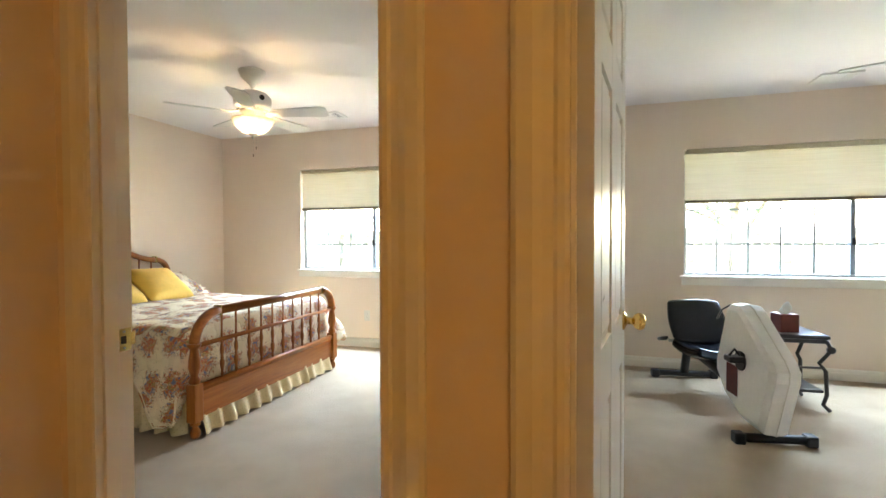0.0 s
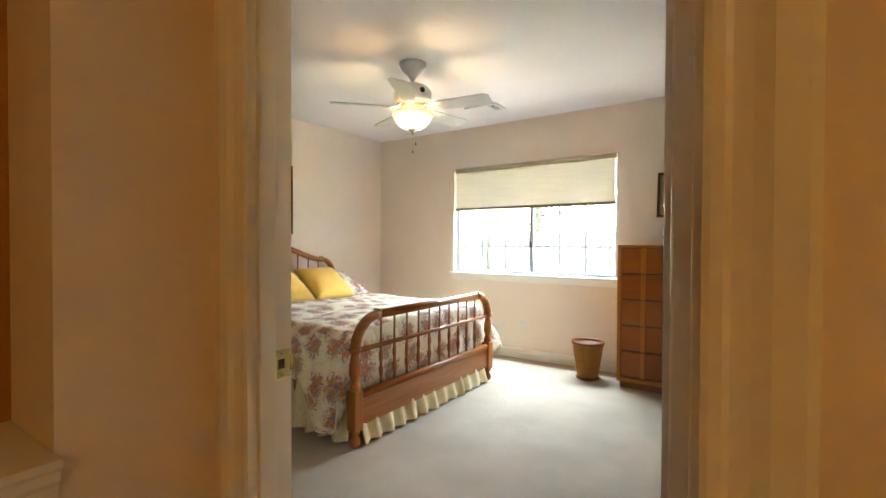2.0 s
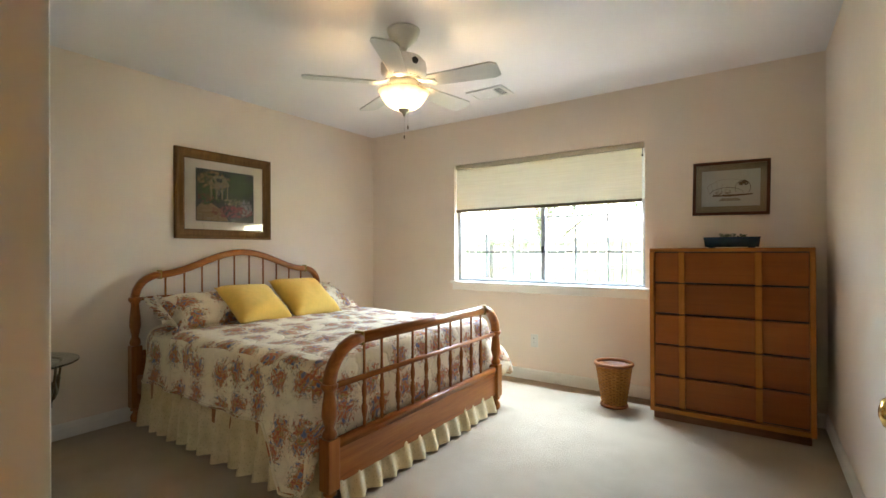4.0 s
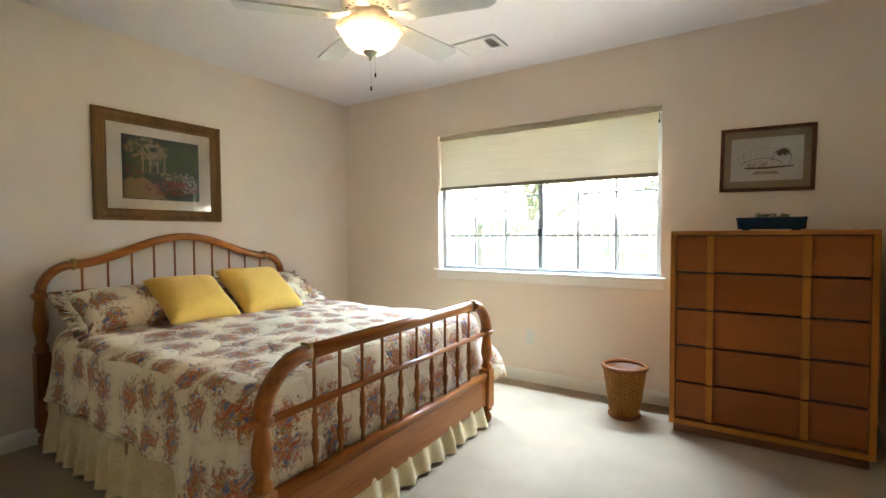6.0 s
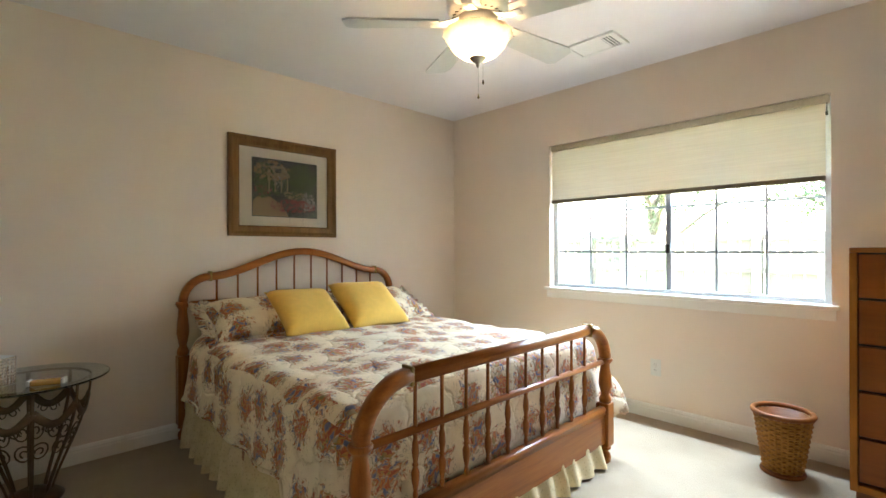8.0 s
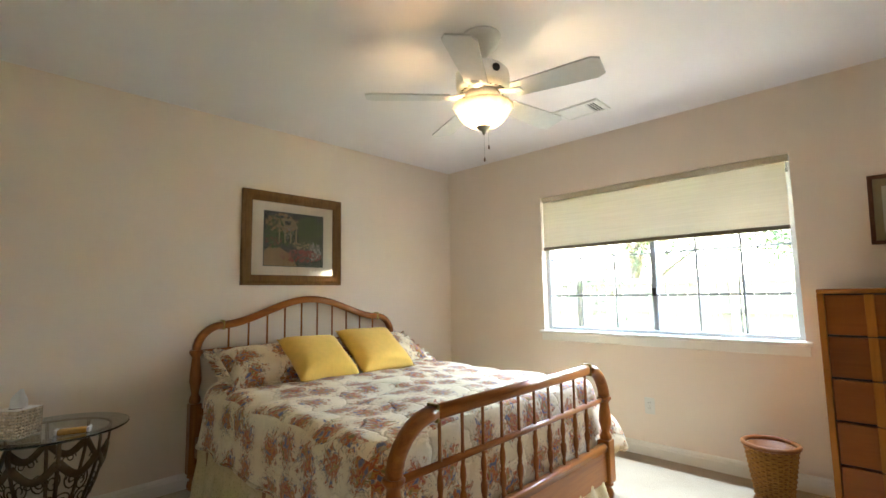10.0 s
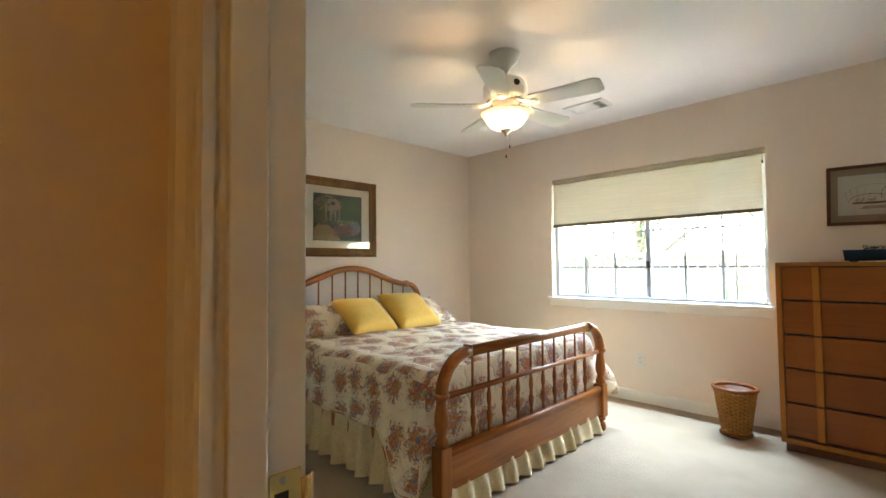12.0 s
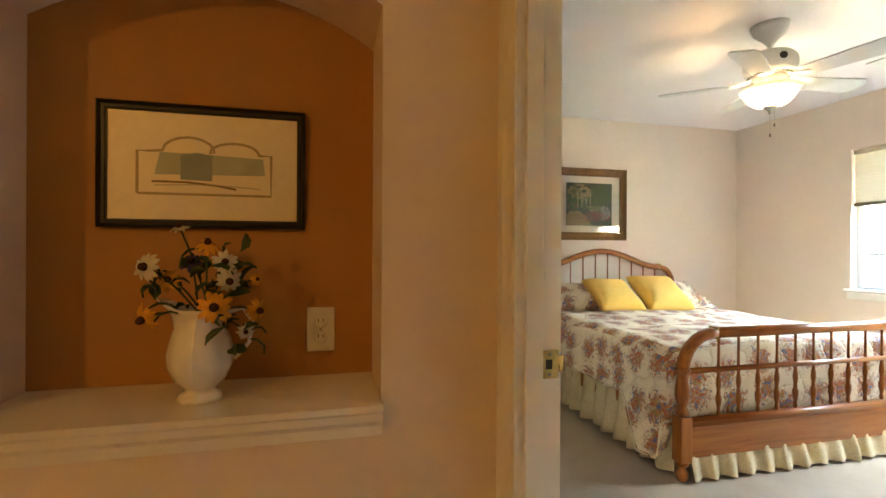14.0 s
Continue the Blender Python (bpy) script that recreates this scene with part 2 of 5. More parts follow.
FRAME_RED = wood("red_brown_frame", (0.09, 0.03, 0.015), (0.14, 0.05, 0.02), (0.18, 0.07, 0.03), "z", 0.35)
FRAME_BLACK = plain("black_frame", (0.015, 0.012, 0.01), 0.4)
MAT_CREAM = plain("cream_mat_board", (0.78, 0.67, 0.54), 0.9, 80.0, 0.06)
MAT_TAN = plain("tan_mat_board", (0.4, 0.31, 0.2), 0.9, 80.0, 0.06)
PAPER = plain("print_paper", (0.74, 0.72, 0.66), 0.9, 80.0, 0.05)
BLUE_GLAZE = plain("blue_glaze", (0.025, 0.075, 0.17), 0.12, 20.0, 0.3, Coat_Weight=0.6)
MOSS = plain("moss", (0.09, 0.14, 0.03), 0.95, 90.0, 0.5)
LEAF = plain("leaf", (0.05, 0.09, 0.02), 0.6, 30.0, 0.4)
PETAL_Y = plain("yellow_petal", (0.8, 0.38, 0.015), 0.6, 60.0, 0.3)
PETAL_W = plain("white_petal", (0.66, 0.62, 0.46), 0.6, 60.0, 0.12)
PETAL_B = plain("blue_petal", (0.03, 0.03, 0.1), 0.6, 60.0, 0.3)
CONE = plain("flower_centre", (0.08, 0.025, 0.012), 0.9, 200.0, 0.5)
TISSUE = plain("tissue", (0.85, 0.85, 0.85), 0.95, 30.0, 0.05)
REDBOX = plain("red_brown_card", (0.14, 0.025, 0.015), 0.5, 20.0, 0.3)
AMBER = plain("amber_glaze", (0.62, 0.32, 0.06), 0.25, 20.0, 0.2)
INK = plain("brown_ink", (0.2, 0.12, 0.06), 0.9, 60.0, 0.3)
INK_PALE = plain("pale_ink", (0.5, 0.42, 0.32), 0.9, 60.0, 0.2)
INK_LINE = plain("tan_ink", (0.36, 0.27, 0.16), 0.9, 60.0, 0.2)
GREY_INK = plain("grey_wash", (0.38, 0.4, 0.37), 0.9, 25.0, 0.3)
BLUE_INK = plain("blue_grey_wash", (0.2, 0.24, 0.27), 0.9, 25.0, 0.3)
FENCE = wood("weathered_boards", (0.08, 0.074, 0.06), (0.12, 0.11, 0.09), (0.165, 0.15, 0.125), "z", 0.85, 0.6, 0.0)
BRICK = plain("pale_brick", (0.5, 0.42, 0.36), 0.9, 15.0, 0.35)
BARK = plain("bark", (0.2, 0.15, 0.11), 0.95, 20.0, 0.5)
GRASS = plain("lawn", (0.12, 0.17, 0.05), 0.95, 6.0, 0.45)
SUN_BLOCK_PAINT = painted("sun_block_paint", (0.62, 0.6, 0.55))


def painting_print(name):
    n = Nodes(name)
    leafy = n.noise(38.0, 5, None, 0.65)
    tone = n.ramp(leafy, (0.3, (0.012, 0.018, 0.016)), (0.48, (0.035, 0.05, 0.03)), (0.6, (0.07, 0.075, 0.06)), (0.75, (0.11, 0.09, 0.05)))
    return n.done(tone, 0.5)


PRINT = painting_print("garden_print")
ROSE = plain("rose_paint", (0.36, 0.08, 0.07), 0.7, 150.0, 0.6)
PALE_PAINT = plain("pale_paint", (0.45, 0.42, 0.38), 0.7, 150.0, 0.5)
PATH_PAINT = plain("path_paint", (0.42, 0.27, 0.13), 0.7, 120.0, 0.5)
PORCH_PAINT = plain("porch_paint", (0.42, 0.34, 0.2), 0.7, 150.0, 0.5)
GREEN_PAINT = plain("green_paint", (0.08, 0.14, 0.04), 0.7, 120.0, 0.6)

# ---- mesh helpers ----


def box(bm, x0, x1, y0, y1, z0, z1, bevel=0.0, m=None):
    before = len(bm.verts)
    r = bmesh.ops.create_cube(bm, size=1.0)
    place = Matrix.Translation(((x0 + x1) / 2, (y0 + y1) / 2, (z0 + z1) / 2)) @ Matrix.Diagonal((x1 - x0, y1 - y0, z1 - z0, 1))
    vs = r["verts"]
    bmesh.ops.transform(bm, matrix=place, verts=vs)
    if bevel:
        es = list({e for v in vs for e in v.link_edges})
        out = bmesh.ops.bevel(bm, geom=es, offset=bevel, segments=2, affect="EDGES", profile=0.5)
        vs = list({v for f in out["faces"] for v in f.verts} | {v for v in vs if v.is_valid})
        vs = [v for v in bm.verts][before:] if not vs else vs
    if m is not None:
        bmesh.ops.transform(bm, matrix=m, verts=list({v for v in vs if v.is_valid}))
    return bm


def boxed(*args, **more):
    return box(bmesh.new(), *args, **more)


def lathe(profile, segs=24, bm=None, m=None, cap=True):
    """Turns (radius, z) points round the z axis."""
    bm = bm or bmesh.new()
    rings = []
    for r, z in profile:
        ring = []
        for k in range(segs):
            a = 2 * math.pi * k / segs
            v = Vector((r * math.cos(a), r * math.sin(a), z))
            ring.append(bm.verts.new(m @ v if m else v))
        rings.append(ring)
    for a, b in zip(rings, rings[1:]):
        for k in range(segs):
            f = bm.faces.new((a[k], a[(k + 1) % segs], b[(k + 1) % segs], b[k]))
            f.smooth = True
    if cap:
        bm.faces.new(rings[0][::-1])
        bm.faces.new(rings[-1])
    return bm


def sweep(points, section, bm=None, up=(0, 0, 1), closed=False):
    """Runs a closed section of (side, up) points along a line of points. Smooth."""
    bm = bm or bmesh.new()
    pts = [Vector(p) for p in points]
    n, rings = len(pts), []
    side = None
    for i, p in enumerate(pts):
        a = pts[(i - 1) % n] if closed or i else p
        b = pts[(i + 1) % n] if closed or i < n - 1 else p
        way = (b - a).normalized()
        if side is None:
            s = way.cross(Vector(up))
            side = s.normalized() if s.length > 1e-4 else Vector((1, 0, 0))
        side = (side - way * side.dot(way)).normalized()
        top = side.cross(way)
        rings.append([bm.verts.new(p + side * u + top * w) for u, w in section])
    k = len(section)
    pairs = list(zip(rings, rings[1:])) + ([(rings[-1], rings[0])] if closed else [])
    for a, b in pairs:
        for j in range(k):
            f = bm.faces.new((a[j], a[(j + 1) % k], b[(j + 1) % k], b[j]))
            f.smooth = True
    if not closed:
        bm.faces.new(rings[0][::-1])
        bm.faces.new(rings[-1])
    return bm


def disc(r, k=8):
    return [(r * math.cos(2 * math.pi * i / k), r * math.sin(2 * math.pi * i / k)) for i in range(k)]


def oblong(w, h, r=0.006):
    """A rectangle with cut corners, as a section."""
    a, b = w / 2, h / 2
    return [(-a + r, -b), (a - r, -b), (a, -b + r), (a, b - r), (a - r, b), (-a + r, b), (-a, b - r), (-a, -b + r)]


def tube(points, r, k=6, bm=None, closed=False):
    return sweep(points, disc(r, k), bm, closed=closed)


def finish(name, bm, material):
    bmesh.ops.recalc_face_normals(bm, faces=bm.faces)
    me = bpy.data.meshes.new(name)
    bm.to_mesh(me)
    bm.free()
    for one in material if isinstance(material, (list, tuple)) else (material,):
        me.materials.append(one)
    return me


def part(name, bm, material, parent, label=""):
    ob = new(name, finish(name, bm, material))
    ob.parent = parent
    return tagged(ob, label)


def thing(name, label, category, place=(0, 0, 0), turn=0.0, group=""):
    ob = new(name)
    ob.empty_display_size = 0.1
    ob.matrix_world = pose(*place, 0, 0, turn)
    return tagged(ob, label, category, group)


def solo(name, bm, material, label, category, m=None, group=""):
    ob = new(name, finish(name, bm, material))
    if m is not None:
        ob.matrix_world = m
    return tagged(ob, label, category, group)


def structure(name, bm, material, label="", category=""):
    return tagged(new(name, finish(name, bm, material)), label, category, kind="structure")


def grid(bm, rows, smooth=True):
    """Faces over rows of points."""
    made = [[bm.verts.new(p) for p in row] for row in rows]
    for a, b in zip(made, made[1:]):
        for j in range(len(a) - 1):
            f = bm.faces.new((a[j], a[j + 1], b[j + 1], b[j]))
            f.smooth = smooth
    return bm


def wavy(x, y, z, s):
    return noise.noise(Vector((x * s, y * s, z * s)))

# ---- the large structure ----
WX, EX, NY, SY = -3.744, 0.2, 4.62, 0.932  # bedroom: west, east, north, south faces
HY, HX = 0.845, -0.785  # hall: north and west faces
R2W, R2E = 0.31, 4.6  # second room: west and east faces
JL, JR = -0.66, 0.096  # bedroom door jambs
J2L, J2R = 0.447, 1.2  # second door jambs
DOOR_H = 2.04
W1 = (-2.645, -0.885)  # bedroom window opening
W2 = (1.36, 3.9)  # second window opening
WZ0, WZ1 = 0.85, 1.998
OUT = NY + 0.2

structure("floor", boxed(WX - 0.2, R2E + 0.1, -2.9, OUT, -0.12, 0.0), CARPET, "plush beige wall-to-wall carpet with soft traffic marks", "carpet")


def pieces(*boxes):
    bm = bmesh.new()
    for b in boxes:
        box(bm, *b)
    return bm


structure("ceiling", boxed(WX - 0.2, R2E + 0.1, -2.9, OUT, H, H + 0.1), CEILING, "white textured plaster ceiling", "ceiling")
structure("wall_north", pieces(
    (WX - 0.2, W1[0], NY, OUT, 0, H), (W1[1], W2[0], NY, OUT, 0, H), (W2[1], R2E + 0.1, NY, OUT, 0, H),
    (W1[0], W1[1], NY, OUT, 0, WZ0), (W1[0], W1[1], NY, OUT, WZ1, H),
    (W2[0], W2[1], NY, OUT, 0, WZ0), (W2[0], W2[1], NY, OUT, WZ1, H)), WALL, "cream painted outside wall with two window openings", "wall")
structure("wall_west", boxed(WX - 0.2, WX, SY, NY, 0, H), WALL, "cream painted bedroom wall behind the bed", "wall")
structure("wall_partition", boxed(EX, R2W, SY, NY, 0, H), WALL, "cream painted wall between the two rooms", "wall")
structure("wall_south", pieces(
    (WX - 0.2, JL - 0.02, HY, SY, 0, H), (JR + 0.02, J2L - 0.02, HY, SY, 0, H), (J2R + 0.02, R2E, HY, SY, 0, H),
    (JL - 0.02, JR + 0.02, HY, SY, DOOR_H + 0.02, H), (J2L - 0.02, J2R + 0.02, HY, SY, DOOR_H + 0.02, H)), WALL, "cream painted wall with two doorways", "wall")
structure("wall_room_east", boxed(R2E, R2E + 0.1, HY, NY, 0, H), WALL)
structure("wall_hall_east", boxed(2.2, 2.3, -2.9, HY, 0, H), WALL)
structure("wall_hall_south", boxed(HX - 0.1, 2.2, -2.9, -2.8, 0, H), WALL)

# hall west wall with the arched niche cut through it
NB, N0, N1, NZ = -1.02, -0.198, 0.58, 0.838
ARC_R, ARC_Z = 0.7, 1.692


def arch_line(k=16):
    mid, half = (N0 + N1) / 2, (N1 - N0) / 2
    low = math.sqrt(ARC_R**2 - half**2)
    return [(mid + half * (1 - 2 * i / k), ARC_Z + math.sqrt(ARC_R**2 - (half * (1 - 2 * i / k)) ** 2) - low) for i in range(k + 1)]


def niche_wall():
    bm = pieces((NB - 0.12, HX, -2.8, N0, 0, H), (NB - 0.12, HX, N1, HY, 0, H), (NB - 0.12, HX, N0, N1, 0, NZ - 0.03))
    line = arch_line()
    for (ya, za), (yb, zb) in zip(line, line[1:]):
        front = [bm.verts.new((HX, *p)) for p in ((ya, za), (yb, zb), (yb, H), (ya, H))]
        back = [bm.verts.new((NB - 0.12, *p)) for p in ((ya, za), (yb, zb), (yb, H), (ya, H))]
        bm.faces.new(front)
        bm.faces.new(back[::-1])
        for i in range(4):
            bm.faces.new((front[i], back[i], back[(i + 1) % 4], front[(i + 1) % 4]))
    bmesh.ops.remove_doubles(bm, verts=bm.verts, dist=0.00001)
    return bm


structure("wall_hall_west", niche_wall(), WALL, "cream painted hall wall with an arched niche", "wall")
structure("niche_back", boxed(NB - 0.1, NB, N0 - 0.005, N1 + 0.005, NZ - 0.025, 1.9), ACCENT, "ochre painted back of the arched niche", "wall")

# niche shelf with a moulded nose
bm = boxed(NB, HX, N0 + 0.001, N1 - 0.001, NZ - 0.025, NZ)
structure("niche_shelf", bm, TRIM, "white painted niche shelf board", "shelf")
prof = [(0, -0.072), (0.010, -0.072), (0.012, -0.05), (0.022, -0.038), (0.024, -0.022), (0.034, -0.014), (0.036, 0.0), (0, 0.0)]
bm = bmesh.new()
grid(bm, [[(HX + a, y, NZ + b) for a, b in prof] for y in (N0 - 0.03, N1 + 0.002)], False)
structure("niche_trim", bm, TRIM, "white moulded apron under the niche shelf", "trim")


def casing_profile(width=0.085, thick=0.018):
    return [(0, 0), (0, thick * 0.6), (width * 0.08, thick * 0.75), (width * 0.2, thick * 0.75), (width * 0.27, thick * 0.55), (width * 0.45, thick * 0.7), (width * 0.62, thick), (width * 0.9, thick), (width, thick * 0.7), (width, 0)]


def casing(name, x, side, y, out, width=0.085, top=DOOR_H):
    """An upright casing board; side: -1 grows to -x, 1 to +x; out: -1 stands proud to -y, 1 to +y."""
    prof = casing_profile(width)
    bm = bmesh.new()
    rows = [[(x + side * a, y + out * b, z) for a, b in prof] for z in (0.0, top + 0.006)]
    grid(bm, rows, False)
    bm.faces.new([v for v in bm.verts if v.co.z > 1])
    return structure(name, bm, TRIM, "white painted door casing with a moulded face", "trim")


def head_casing(name, x0, x1, y, out, width=0.085, top=DOOR_H):
    bm = bmesh.new()
    rows = [[(x, y + out * b, top + 0.006 + a) for a, b in casing_profile(width)] for x in (x0, x1)]
    grid(bm, rows, False)
    return structure(name, bm, TRIM, "white painted head casing above the door", "trim")


casing("trim_1", JL + 0.006, -1, HY, -1, 0.09)
casing("trim_2", JR - 0.0, 1, HY, -1, 0.09)
casing("trim_3", J2L + 0.0, -1, HY, -1, 0.1)
casing("trim_4", J2R, 1, HY, -1)
structure("door_return", boxed(JR + 0.001, EX, SY + 0.006, 1.185, 0, H), WALL, "short cream wall return beside the doorway", "wall")
structure("trim_6", boxed(0.046, JR + 0.001, 1.0, 1.187, 0, DOOR_H + 0.02, bevel=0.004), TRIM, "white painted hinge post of the door frame", "trim")
casing("trim_5", JL - 0.006, -1, SY, 1)
casing("trim_7", J2R, 1, SY, 1)
head_casing("trim_8", JL - 0.05, JR + 0.09, HY, -1)
head_casing("trim_9", J2L - 0.1, J2R + 0.08, HY, -1)
head_casing("trim_10", JL - 0.08, JR + 0.08, SY, 1)
head_casing("trim_11", J2L - 0.08, J2R + 0.08, SY, 1)


def jamb(name, x0, x1):
    bm = pieces((x0 - 0.02, x0, HY - 0.004, SY + 0.006, 0, DOOR_H + 0.02), (x1, x1 + 0.02, HY - 0.004, SY + 0.006, 0, DOOR_H + 0.02), (x0, x1, HY - 0.004, SY + 0.006, DOOR_H, DOOR_H + 0.02))
    for a, b in ((x0, x0 + 0.011), (x1 - 0.011, x1)):
        box(bm, a, b, HY + 0.012, HY + 0.05, 0, DOOR_H, bevel=0.002)
    box(bm, x0 + 0.011, x1 - 0.011, HY + 0.012, HY + 0.05, DOOR_H - 0.011, DOOR_H, bevel=0.002)
    return structure(name, bm, TRIM, "white painted door frame with a stop", "door frame")


jamb("door_frame_1", JL, JR)
jamb("door_frame_2", J2L, J2R)

# strike plate on the latch side of the bedroom doorway
strike = thing("strike_plate", "polished brass strike plate let into a white door jamb", "strike plate", (JL, 0.914, 0.928))
bm = bmesh.new()
for b in ((0, 0.0022, -0.014, 0.02, 0.01, 0.029), (0, 0.0022, -0.014, 0.02, -0.029, -0.01), (0, 0.0022, -0.014, -0.009, -0.01, 0.01), (0, 0.0022, 0.006, 0.02, -0.01, 0.01)):
    box(bm, *b)
part("plate", bm, BRASS, strike)
part("lip", sweep([(0.001, 0.02, 0), (0.0, 0.03, 0), (-0.005, 0.036, 0)], oblong(0.034, 0.003, 0.001), up=(1, 0, 0)), BRASS, strike)
# solid dark plug: the hole's shade given as colour
part("latch_hole", boxed(-0.004, 0.0008, -0.0088, 0.0058, -0.0098, 0.0098), DARK_AND_SHADE, strike)
for z in (-0.021, 0.021):
    part("screw", lathe([(0.0035, 0), (0.0035, 0.001), (0.001, 0.0016)], 10, m=pose(0.002, 0, z, 0, 90, 0)), PEWTER, strike)


def baseboard(name, a, b, inward):
    """A moulded skirting from a to b, standing proud towards inward."""
    prof = [(0, 0), (0.014, 0), (0.014, 0.062), (0.011, 0.07), (0.012, 0.078), (0.007, 0.09), (0, 0.095)]
    (xa, ya), (xb, yb) = a, b
    rows = [[(x + inward[0] * u, y + inward[1] * u, z) for u, z in prof] for x, y in ((xa, ya), (xb, yb))]
    bm = bmesh.new()
    grid(bm, rows, False)
    return structure(name, bm, TRIM, "white moulded baseboard along the wall", "baseboard")


baseboard("baseboard_1", (WX, SY), (WX, NY), (1, 0))
baseboard("baseboard_2", (WX + 0.014, NY), (EX - 0.014, NY), (0, -1))
baseboard("baseboard_3", (EX, 1.19), (EX, NY), (-1, 0))
baseboard("baseboard_4", (WX + 0.014, SY), (JL - 0.08, SY), (0, 1))
baseboard("baseboard_5", (R2W + 0.014, NY), (R2E, NY), (0, -1))
baseboard("baseboard_6", (R2W, SY), (R2W, NY), (1, 0))
baseboard("baseboard_7", (HX, -2.8), (HX, HY - 0.02), (1, 0))


def window(number, x0, x1, blind_z, bays):
    """A sliding metal window in a drywall recess with a sill, and a raised cellular shade."""
    win = tagged(new("window_%d" % number), "grey metal sliding window with a grid of small panes", "window", kind="structure")
    gy = NY + 0.09
    bm = bmesh.new()
    for b in ((x0, x0 + 0.035, WZ0, WZ1), (x1 - 0.035, x1, WZ0, WZ1), (x0 + 0.035, x1 - 0.035, WZ0, WZ0 + 0.03), (x0 + 0.035, x1 - 0.035, WZ1 - 0.03, WZ1)):
        box(bm, b[0], b[1], gy - 0.02, gy + 0.04, b[2], b[3], bevel=0.003)
    part("window_frame", bm, ALU_PALE, win)
    mid = (x0 + x1) / 2 + 0.02
    part("meeting_rail", boxed(mid - 0.018, mid + 0.018, gy - 0.024, gy + 0.03, WZ0 + 0.03, WZ1 - 0.03, bevel=0.003), ALU, win)
    latch = boxed(mid - 0.014, mid + 0.014, gy - 0.045, gy - 0.024, 1.13, 1.19, bevel=0.004)
    part("latch", latch, BLACK, win)
    for a, b in ((x0 + 0.035, mid - 0.018), (mid + 0.018, x1 - 0.035)):
        pane = part("pane", boxed(a, b, gy, gy + 0.005, WZ0 + 0.03, WZ1 - 0.03), GLASS, win)
        pane.visible_shadow = False
        step = (b - a) / bays
        for i in range(1, bays):
            part("muntin", boxed(a + i * step - 0.007, a + i * step + 0.007, gy - 0.008, gy - 0.001, WZ0 + 0.03, WZ1 - 0.03), ALU, pane)
        for i in range(1, 4):
            z = WZ0 - 0.022 + i * 0.31
            part("muntin", boxed(a, b, gy - 0.0075, gy - 0.0015, z - 0.007, z + 0.007), ALU, pane)
    sill = boxed(x0 - 0.035, x1 + 0.035, NY - 0.035, NY - 0.001, WZ0 - 0.02, WZ0 + 0.004, bevel=0.005)
    box(sill, x0 + 0.001, x1 - 0.001, NY - 0.002, gy - 0.02, WZ0 - 0.015, WZ0 + 0.004)
    box(sill, x0 - 0.02, x1 + 0.02, NY - 0.014, NY - 0.001, WZ0 - 0.08, WZ0 - 0.02, bevel=0.004)
    part("window_sill", sill, TRIM, win, "white painted sill with an apron")
    shade = thing("window_shade", "half-raised cream cellular shade glowing with daylight", "window shade", ((x0 + x1) / 2, NY + 0.03, blind_z))
    half = (x1 - x0) / 2 - 0.008
    bm = bmesh.new()
    k = 30
    top = WZ1 - blind_z - 0.045
    rows = []
    for i in range(k + 1):
        z = 0.02 + (top - 0.02) * i / k
        d = 0.0008 * (1 if i % 2 else -1)
        rows.append([(-half, d, z), (half - 0.018, d, z)])
    grid(bm, rows)
    part("pleated_cloth", bm, SHADE, shade)
    part("bottom_rail", boxed(-half, half - 0.018, -0.014, 0.014, -0.006, 0.022, bevel=0.004), RAIL_TAN, shade, "tan bottom rail")
    part("head_rail", boxed(-half, half, -0.02, 0.02, top, top + 0.042, bevel=0.003), HEAD_RAIL, shade, "cream head rail")
    part("cord", tube([(half - 0.01, -0.018, top), (half - 0.01, -0.018, top - 0.05)], 0.002), DARK_AND_SHADE, shade)
    part("cord_cleat", boxed(half - 0.016, half - 0.004, -0.026, -0.016, top - 0.07, top - 0.05, bevel=0.002), DARK_AND_SHADE, shade)
    return win


window(1, *W1, 1.536, 3)
window(2, *W2, 1.512, 5)


